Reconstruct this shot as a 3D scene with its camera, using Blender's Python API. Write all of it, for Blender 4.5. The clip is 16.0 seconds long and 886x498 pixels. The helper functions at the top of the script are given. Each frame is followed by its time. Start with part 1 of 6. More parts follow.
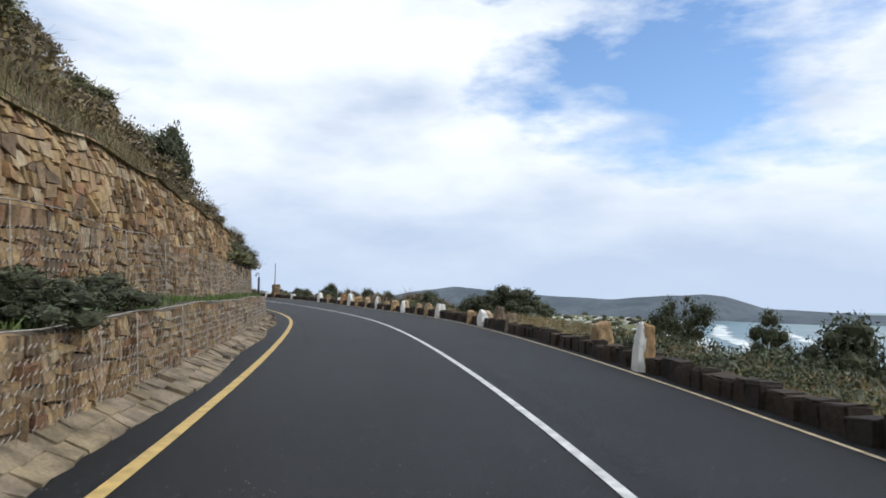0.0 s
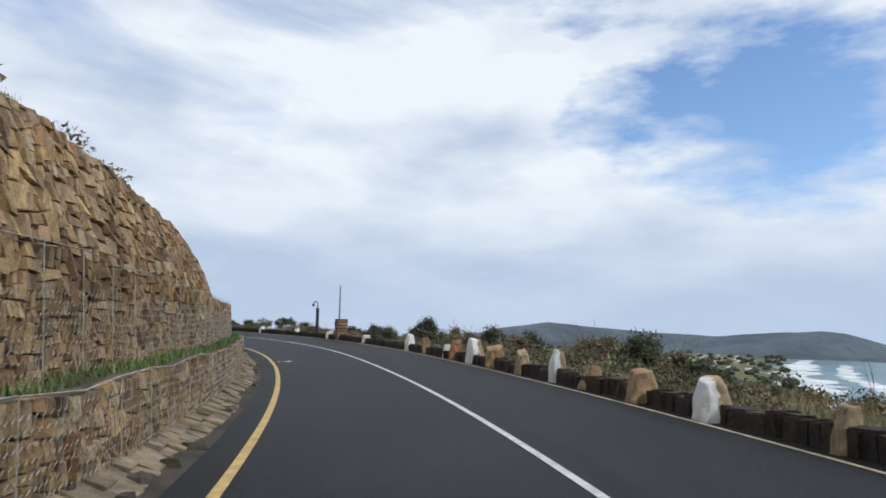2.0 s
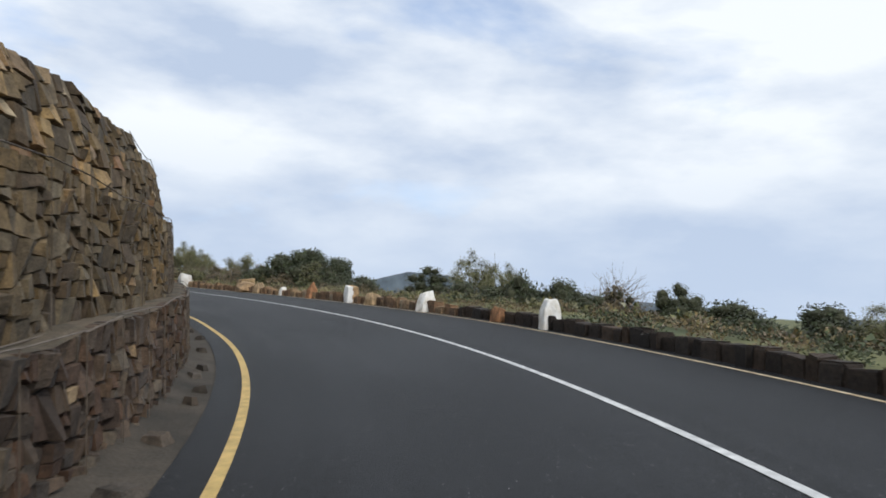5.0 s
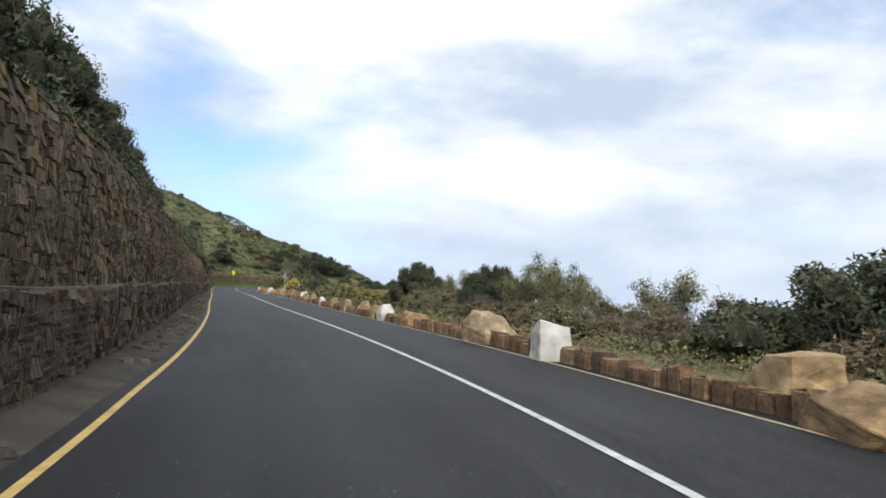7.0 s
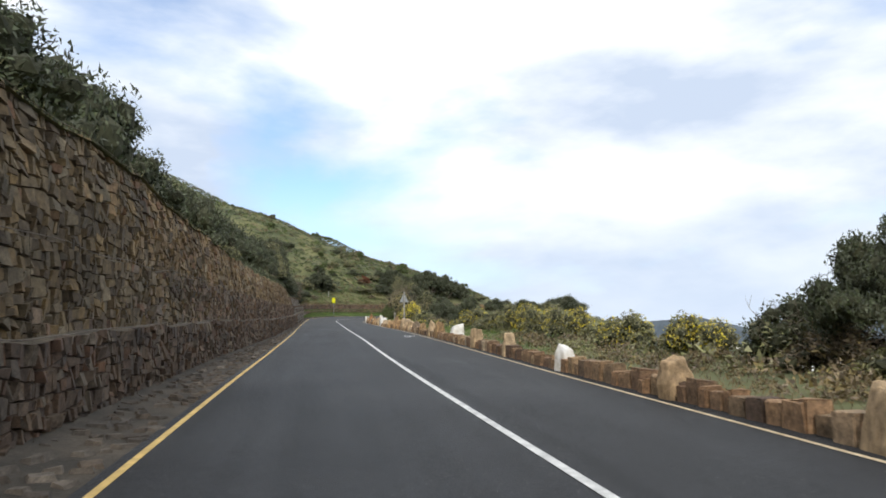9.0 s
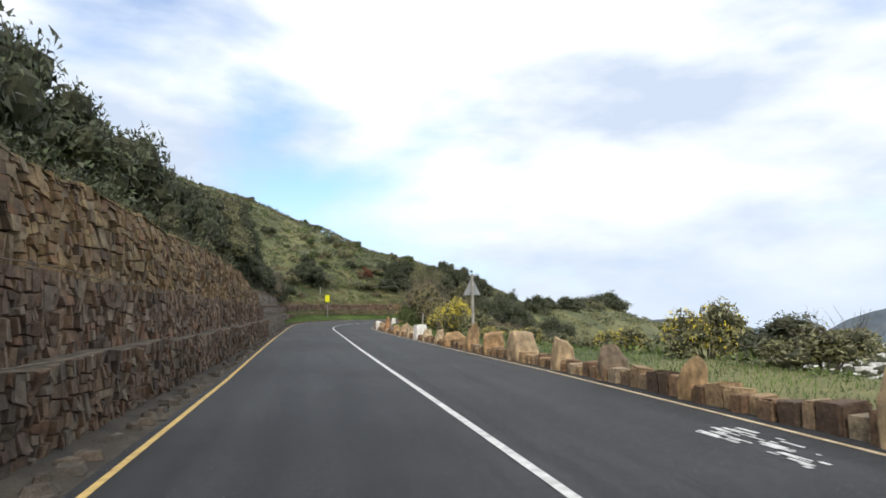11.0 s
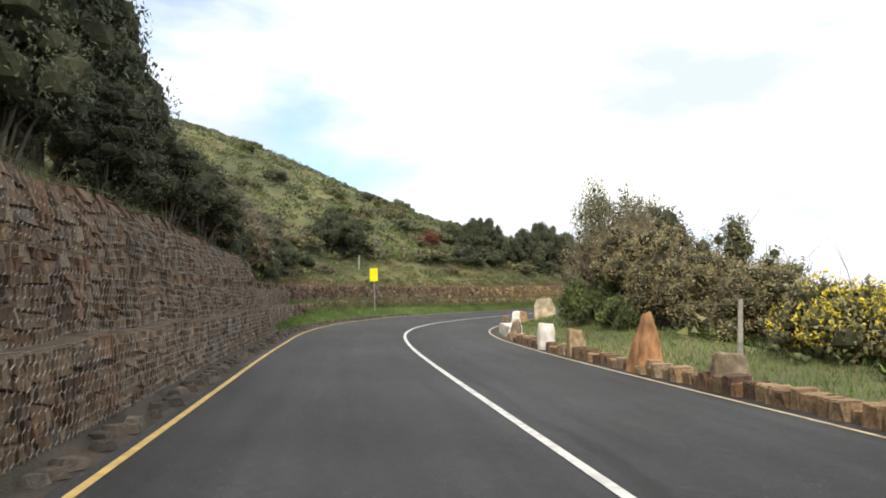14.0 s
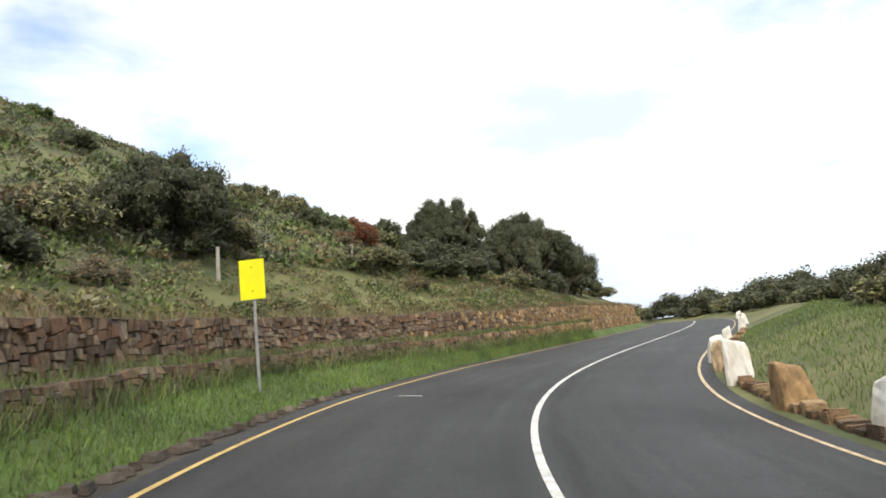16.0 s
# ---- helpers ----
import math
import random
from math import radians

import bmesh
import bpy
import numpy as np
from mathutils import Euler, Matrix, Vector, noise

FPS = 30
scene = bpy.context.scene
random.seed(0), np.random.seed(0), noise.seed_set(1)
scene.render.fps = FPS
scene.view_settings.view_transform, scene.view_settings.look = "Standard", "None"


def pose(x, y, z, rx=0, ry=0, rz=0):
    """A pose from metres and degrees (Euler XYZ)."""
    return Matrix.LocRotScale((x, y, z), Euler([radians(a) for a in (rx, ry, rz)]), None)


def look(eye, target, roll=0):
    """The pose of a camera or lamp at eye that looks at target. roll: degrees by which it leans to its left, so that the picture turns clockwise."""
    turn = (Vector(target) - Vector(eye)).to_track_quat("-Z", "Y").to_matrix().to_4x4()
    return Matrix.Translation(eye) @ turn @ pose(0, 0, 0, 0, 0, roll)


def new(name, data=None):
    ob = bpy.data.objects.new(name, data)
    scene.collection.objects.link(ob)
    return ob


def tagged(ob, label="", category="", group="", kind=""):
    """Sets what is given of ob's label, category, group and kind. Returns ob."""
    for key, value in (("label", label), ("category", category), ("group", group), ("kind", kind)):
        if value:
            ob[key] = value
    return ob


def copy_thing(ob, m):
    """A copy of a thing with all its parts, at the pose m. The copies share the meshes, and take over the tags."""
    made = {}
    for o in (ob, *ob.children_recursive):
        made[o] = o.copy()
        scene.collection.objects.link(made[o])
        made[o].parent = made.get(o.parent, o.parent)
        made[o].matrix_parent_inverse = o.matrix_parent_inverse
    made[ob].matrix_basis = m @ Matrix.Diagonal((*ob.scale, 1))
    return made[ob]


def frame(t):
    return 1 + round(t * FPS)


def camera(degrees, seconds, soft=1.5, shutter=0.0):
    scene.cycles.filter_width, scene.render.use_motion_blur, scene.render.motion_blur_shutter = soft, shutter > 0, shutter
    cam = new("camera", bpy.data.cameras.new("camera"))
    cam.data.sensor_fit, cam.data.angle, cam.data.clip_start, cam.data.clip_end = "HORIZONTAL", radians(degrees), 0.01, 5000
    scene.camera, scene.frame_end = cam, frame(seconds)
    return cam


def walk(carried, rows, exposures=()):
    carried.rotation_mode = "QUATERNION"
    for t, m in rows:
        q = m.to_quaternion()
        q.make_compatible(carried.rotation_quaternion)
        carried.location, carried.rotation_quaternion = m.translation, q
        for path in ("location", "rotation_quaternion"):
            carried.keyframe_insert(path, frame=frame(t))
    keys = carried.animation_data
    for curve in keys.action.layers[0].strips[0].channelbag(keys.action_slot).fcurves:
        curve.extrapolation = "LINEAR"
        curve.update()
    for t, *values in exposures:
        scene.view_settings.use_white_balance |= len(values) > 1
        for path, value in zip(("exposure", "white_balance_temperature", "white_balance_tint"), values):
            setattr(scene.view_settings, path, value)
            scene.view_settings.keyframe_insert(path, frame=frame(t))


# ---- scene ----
cam = camera(65.36, 16.0, soft=1.7, shutter=0.05)
# seconds, x, y, z, yaw, pitch, roll
PATH = [
    (0, -1.567, -0.000, 1.368, -2.815, 2.847, -1.027),
    (0.5, -2.112, 6.316, 1.302, -1.706, 1.587, -0.035),
    (1, -2.834, 12.791, 1.264, -0.908, 3.048, -1.352),
    (1.5, -3.686, 19.020, 1.287, 0.737, 5.585, -1.187),
    (2, -4.726, 25.319, 1.219, 4.643, 5.626, -1.119),
    (2.5, -5.987, 31.603, 1.077, 6.865, 3.974, -0.975),
    (3, -7.584, 37.735, 0.941, 10.138, 3.832, -2.582),
    (5.5, -27.914, 72.141, 0.884, 49.923, 3.878, -2.702),
    (6, -34.103, 75.467, 0.911, 57.158, 4.908, -4.382),
    (6.5, -40.218, 77.792, 1.006, 63.034, 4.126, -3.529),
    (7, -46.661, 79.573, 1.154, 69.296, 4.433, -2.734),
    (7.5, -53.663, 80.833, 1.337, 74.024, 5.299, -1.495),
    (8, -60.821, 81.532, 1.482, 77.333, 5.004, 0.151),
    (10.5, -95.952, 82.861, 1.922, 77.471, 6.844, 0.531),
    (11, -102.186, 83.327, 2.069, 76.908, 5.970, 0.931),
    (11.5, -108.084, 83.691, 2.147, 76.271, 3.623, 3.245),
    (12, -114.204, 83.875, 2.195, 78.568, 4.530, -1.816),
    (12.5, -120.135, 84.064, 2.279, 79.892, 4.719, -2.471),
    (13, -126.578, 84.330, 2.370, 80.356, 5.037, -0.147),
    (13.5, -132.870, 84.586, 2.477, 79.749, 5.055, 1.409),
    (14, -139.162, 84.811, 2.572, 79.475, 5.099, 1.643),
    (14.5, -145.565, 84.964, 2.707, 81.176, 5.069, 1.884),
    (15, -152.222, 85.204, 2.862, 80.151, 6.145, 1.629),
    (15.5, -158.718, 85.922, 3.033, 76.306, 5.490, 4.303),
    (16, -165.635, 87.279, 3.216, 71.033, 7.745, 5.536),
]
walk(cam, [(t, pose(x, y, z, 90 + p, r, w)) for t, x, y, z, w, p, r in PATH],
     exposures=[(0.0, -0.05, 6120, 10), (2.5, -0.28, 6060, 10), (6.0, -0.04, 6280, 10), (8.0, 0.12, 6420, 10),
                (12.5, 0.27, 6600, 10), (15.0, 0.58, 7200, 10), (16.0, 0.52, 6900, 10)])

# ---- world and light ----
world = bpy.data.worlds.new("sky")
scene.world = world
world.use_nodes = True


def build_sky(tree):
    nt, ln = tree.nodes, tree.links
    nt.clear()
    out = nt.new("ShaderNodeOutputWorld")
    bg = nt.new("ShaderNodeBackground")
    sky = nt.new("ShaderNodeTexSky")
    sky.sky_type = "NISHITA"
    sky.sun_disc = False
    sky.sun_elevation, sky.sun_rotation = radians(38), radians(107)
    sky.dust_density, sky.ozone_density = 0.4, 3.0
    co = nt.new("ShaderNodeTexCoord")
    dip = nt.new("ShaderNodeVectorMath")
    dip.operation = "ADD"
    dip.inputs[1].default_value = (0, 0, 0.05)
    ln.new(co.outputs["Generated"], dip.inputs[0])
    ln.new(dip.outputs["Vector"], sky.inputs["Vector"])
    flat = nt.new("ShaderNodeMapping")
    flat.inputs["Scale"].default_value = (1.0, 1.0, 2.7)
    flat.inputs["Location"].default_value = (1.7, 0.9, 0.3)
    ln.new(co.outputs["Generated"], flat.inputs["Vector"])
    cover = nt.new("ShaderNodeTexNoise")
    cover.inputs["Scale"].default_value, cover.inputs["Detail"].default_value = 1.9, 9
    cover.inputs["Roughness"].default_value, cover.inputs["Distortion"].default_value = 0.5, 0.3
    ramp = nt.new("ShaderNodeValToRGB")
    ramp.color_ramp.elements[0].position, ramp.color_ramp.elements[1].position = 0.33, 0.50
    body = nt.new("ShaderNodeTexNoise")
    body.inputs["Scale"].default_value, body.inputs["Detail"].default_value, body.inputs["Roughness"].default_value = 2.3, 8, 0.52
    shade = nt.new("ShaderNodeValToRGB")
    e = shade.color_ramp.elements
    e[0].position, e[0].color = 0.39, (7.0, 8.1, 9.9, 1)
    e[1].position, e[1].color = 0.59, (12.5, 12.8, 12.9, 1)
    sep = nt.new("ShaderNodeSeparateXYZ")
    ln.new(co.outputs["Generated"], sep.inputs["Vector"])
    high = nt.new("ShaderNodeMapRange")
    high.inputs["From Min"].default_value, high.inputs["From Max"].default_value = 0.08, 0.42
    high.inputs["To Min"].default_value, high.inputs["To Max"].default_value = -0.03, 0.07
    ln.new(sep.outputs["Z"], high.inputs["Value"])
    thick = nt.new("ShaderNodeMath")
    thick.operation = "ADD"
    ln.new(body.outputs["Fac"], thick.inputs[0])
    ln.new(high.outputs["Result"], thick.inputs[1])
    for n in (cover, body):
        ln.new(flat.outputs["Vector"], n.inputs["Vector"])
    mix = nt.new("ShaderNodeMix")
    mix.data_type = "RGBA"
    # the clouds part in one wide place over the bay
    gap, squat, far = (nt.new("ShaderNodeVectorMath") for _ in range(3))
    gap.operation, squat.operation, far.operation = "SUBTRACT", "MULTIPLY", "LENGTH"
    gap.inputs[1].default_value = (0.36, 0.89, 0.275)
    squat.inputs[1].default_value = (1.0, 1.0, 2.1)
    fray, centred, torn = nt.new("ShaderNodeTexNoise"), nt.new("ShaderNodeVectorMath"), nt.new("ShaderNodeVectorMath")
    fray.inputs["Scale"].default_value, fray.inputs["Detail"].default_value, fray.inputs["Roughness"].default_value = 4.2, 8, 0.58
    centred.operation, torn.operation = "SUBTRACT", "MULTIPLY_ADD"
    centred.inputs[1].default_value = (0.5, 0.5, 0.5)
    torn.inputs[1].default_value = (0.75, 0.5, 0.42)
    ln.new(flat.outputs["Vector"], fray.inputs["Vector"])
    ln.new(fray.outputs["Color"], centred.inputs[0])
    ln.new(centred.outputs["Vector"], torn.inputs[0])
    ln.new(co.outputs["Generated"], torn.inputs[2])
    ln.new(torn.outputs["Vector"], gap.inputs[0])
    ln.new(gap.outputs["Vector"], squat.inputs[0])
    ln.new(squat.outputs["Vector"], far.inputs[0])
    wide = nt.new("ShaderNodeMapRange")
    wide.inputs["From Min"].default_value, wide.inputs["From Max"].default_value = 0.08, 0.40
    wide.inputs["To Min"].default_value, wide.inputs["To Max"].default_value = -0.25, 0.06
    ln.new(far.outputs["Value"], wide.inputs["Value"])
    open_sky = nt.new("ShaderNodeMath")
    open_sky.operation = "ADD"
    ln.new(cover.outputs["Fac"], open_sky.inputs[0])
    ln.new(wide.outputs["Result"], open_sky.inputs[1])
    ln.new(open_sky.outputs[0], ramp.inputs["Fac"])
    ln.new(thick.outputs[0], shade.inputs["Fac"])
    ln.new(ramp.outputs["Color"], mix.inputs["Factor"])
    bright = nt.new("ShaderNodeVectorMath")
    bright.operation = "SCALE"
    bright.inputs["Scale"].default_value = 2.4
    ln.new(sky.outputs["Color"], bright.inputs[0])
    ln.new(bright.outputs["Vector"], mix.inputs["A"])
    ln.new(shade.outputs["Color"], mix.inputs["B"])
    # pale blue haze low over the horizon
    low = nt.new("ShaderNodeMapRange")
    low.inputs["From Min"].default_value, low.inputs["From Max"].default_value = -0.02, 0.20
    low.inputs["To Min"].default_value, low.inputs["To Max"].default_value = 0.85, 0.0
    ln.new(sep.outputs["Z"], low.inputs["Value"])
    haze = nt.new("ShaderNodeMix")
    haze.data_type = "RGBA"
    haze.inputs["B"].default_value = (7.4, 8.6, 10.4, 1)
    ln.new(low.outputs["Result"], haze.inputs["Factor"])
    ln.new(mix.outputs["Result"], haze.inputs["A"])
    ln.new(haze.outputs["Result"], bg.inputs["Color"])
    bg.inputs["Strength"].default_value = 0.085
    ln.new(bg.outputs["Background"], out.inputs["Surface"])


build_sky(world.node_tree)

sun = new("sun", bpy.data.lights.new("sun", "SUN"))
sun.data.energy, sun.data.angle, sun.data.color = 1.9, radians(12), (1.0, 0.94, 0.85)
sun.matrix_world = look((85, -26, 70), (0, 0, 0))


# ---- materials ----
def stuff(name, base, base2=None, rough=0.85, scale=6.0, fine=60.0, bump=0.3, spread=0.25, metal=0.0,
          piece=0.0, island=False, coord="Object", detail=6):
    """A two-scale noise material: base to base2 over patches, grain and relief, and a shift of value from piece to piece."""
    m = bpy.data.materials.new(name)
    m.use_nodes = True
    nt, ln = m.node_tree.nodes, m.node_tree.links
    b = nt["Principled BSDF"]
    b.inputs["Roughness"].default_value, b.inputs["Metallic"].default_value = rough, metal
    co = nt.new("ShaderNodeTexCoord")
    n1, n2 = nt.new("ShaderNodeTexNoise"), nt.new("ShaderNodeTexNoise")
    n1.inputs["Scale"].default_value, n1.inputs["Detail"].default_value = scale, detail
    n2.inputs["Scale"].default_value, n2.inputs["Detail"].default_value = fine, 4
    for n in (n1, n2):
        ln.new(co.outputs[coord], n.inputs["Vector"])
    ramp = nt.new("ShaderNodeValToRGB")
    e = ramp.color_ramp.elements
    base2 = base2 or tuple(c * (1 - spread) for c in base)
    e[0].position, e[0].color = 0.36, (*base2, 1)
    e[1].position, e[1].color = 0.64, (*base, 1)
    ln.new(n1.outputs["Fac"], ramp.inputs["Fac"])
    grain = nt.new("ShaderNodeMix")
    grain.data_type, grain.blend_type = "RGBA", "OVERLAY"
    grain.inputs["Factor"].default_value = 0.45
    ln.new(ramp.outputs["Color"], grain.inputs["A"])
    ln.new(n2.outputs["Fac"], grain.inputs["B"])
    last = grain.outputs["Result"]
    if piece:
        if island:
            src = nt.new("ShaderNodeNewGeometry").outputs["Random Per Island"]
        else:
            src = nt.new("ShaderNodeObjectInfo").outputs["Random"]
        wn = nt.new("ShaderNodeTexWhiteNoise")
        wn.noise_dimensions = "1D"
        ln.new(src, wn.inputs["W"])
        hsv = nt.new("ShaderNodeHueSaturation")
        mr = nt.new("ShaderNodeMapRange")
        mr.inputs["To Min"].default_value, mr.inputs["To Max"].default_value = 1 - piece, 1 + piece
        ln.new(src, mr.inputs["Value"])
        ln.new(mr.outputs["Result"], hsv.inputs["Value"])
        mh = nt.new("ShaderNodeMapRange")
        mh.inputs["To Min"].default_value, mh.inputs["To Max"].default_value = 0.5 - piece * 0.034, 0.5 + piece * 0.030
        ln.new(wn.outputs["Value"], mh.inputs["Value"])
        ln.new(mh.outputs["Result"], hsv.inputs["Hue"])
        ms = nt.new("ShaderNodeMapRange")
        ms.inputs["To Min"].default_value, ms.inputs["To Max"].default_value = 1 - piece * 0.75, 1 + piece * 0.35
        ln.new(wn.outputs["Value"], ms.inputs["Value"])
        ln.new(ms.outputs["Result"], hsv.inputs["Saturation"])
        ln.new(last, hsv.inputs["Color"])
        last = hsv.outputs["Color"]
    ln.new(last, b.inputs["Base Color"])
    if bump:
        bp = nt.new("ShaderNodeBump")
        bp.inputs["Strength"].default_value, bp.inputs["Distance"].default_value = bump, 0.02
        add = nt.new("ShaderNodeMath")
        add.operation = "ADD"
        ln.new(n1.outputs["Fac"], add.inputs[0])
        ln.new(n2.outputs["Fac"], add.inputs[1])
        ln.new(add.outputs[0], bp.inputs["Height"])
        ln.new(bp.outputs["Normal"], b.inputs["Normal"])
    return m


def stone_mat(name, colours, gain=1.0, island=True, bump=0.8, scale=9.0):
    """Broken stone: each piece takes a colour of its own from a range, mottled, veined and grained."""
    m = bpy.data.materials.new(name)
    m.use_nodes = True
    nt, ln = m.node_tree.nodes, m.node_tree.links
    b = nt["Principled BSDF"]
    b.inputs["Roughness"].default_value = 0.9
    src = nt.new("ShaderNodeNewGeometry").outputs["Random Per Island"] if island else nt.new("ShaderNodeObjectInfo").outputs["Random"]
    pick = nt.new("ShaderNodeValToRGB")
    e = pick.color_ramp.elements
    for k, c in enumerate(colours):
        el = e[k] if k < 2 else e.new(k / (len(colours) - 1))
        el.position = k / (len(colours) - 1)
        el.color = (*[v * gain for v in c], 1)
    ln.new(src, pick.inputs["Fac"])
    co = nt.new("ShaderNodeTexCoord")
    mott, grain = nt.new("ShaderNodeTexNoise"), nt.new("ShaderNodeTexNoise")
    mott.inputs["Scale"].default_value, mott.inputs["Detail"].default_value, mott.inputs["Roughness"].default_value = scale, 7, 0.62
    grain.inputs["Scale"].default_value, grain.inputs["Detail"].default_value = 70, 4
    stain = nt.new("ShaderNodeTexNoise")
    stain.inputs["Scale"].default_value, stain.inputs["Detail"].default_value = 0.9, 4
    for n in (mott, grain, stain):
        ln.new(co.outputs["Object"], n.inputs["Vector"])
    last = pick.outputs["Color"]
    for n, lo, hi, a, z in ((mott, 0.3, 0.7, 0.45, 1.35), (grain, 0.3, 0.7, 0.72, 1.25), (stain, 0.35, 0.65, 0.66, 1.2)):
        mr = nt.new("ShaderNodeMapRange")
        mr.inputs["From Min"].default_value, mr.inputs["From Max"].default_value = lo, hi
        mr.inputs["To Min"].default_value, mr.inputs["To Max"].default_value = a, z
        ln.new(n.outputs["Fac"], mr.inputs["Value"])
        mul = nt.new("ShaderNodeVectorMath")
        mul.operation = "SCALE"
        ln.new(last, mul.inputs[0])
        ln.new(mr.outputs["Result"], mul.inputs["Scale"])
        last = mul.outputs["Vector"]
    ln.new(last, b.inputs["Base Color"])
    add = nt.new("ShaderNodeMath")
    add.operation = "MULTIPLY_ADD"
    add.inputs[1].default_value = 0.4
    ln.new(grain.outputs["Fac"], add.inputs[0])
    ln.new(mott.outputs["Fac"], add.inputs[2])
    bp = nt.new("ShaderNodeBump")
    bp.inputs["Strength"].default_value, bp.inputs["Distance"].default_value = bump, 0.03
    ln.new(add.outputs[0], bp.inputs["Height"])
    ln.new(bp.outputs["Normal"], b.inputs["Normal"])
    return m


WARM = ((0.20, 0.125, 0.06), (0.40, 0.27, 0.12), (0.25, 0.13, 0.065), (0.36, 0.25, 0.14), (0.14, 0.095, 0.06), (0.44, 0.31, 0.15), (0.30, 0.19, 0.09), (0.45, 0.36, 0.23))
GREY = ((0.17, 0.122, 0.064), (0.26, 0.185, 0.096), (0.12, 0.083, 0.048), (0.22, 0.175, 0.11), (0.30, 0.195, 0.08), (0.14, 0.098, 0.06), (0.33, 0.26, 0.16))
RUSTY = ((0.21, 0.12, 0.07), (0.30, 0.20, 0.12), (0.13, 0.085, 0.06), (0.34, 0.25, 0.17), (0.25, 0.13, 0.07), (0.20, 0.155, 0.12), (0.40, 0.31, 0.21))
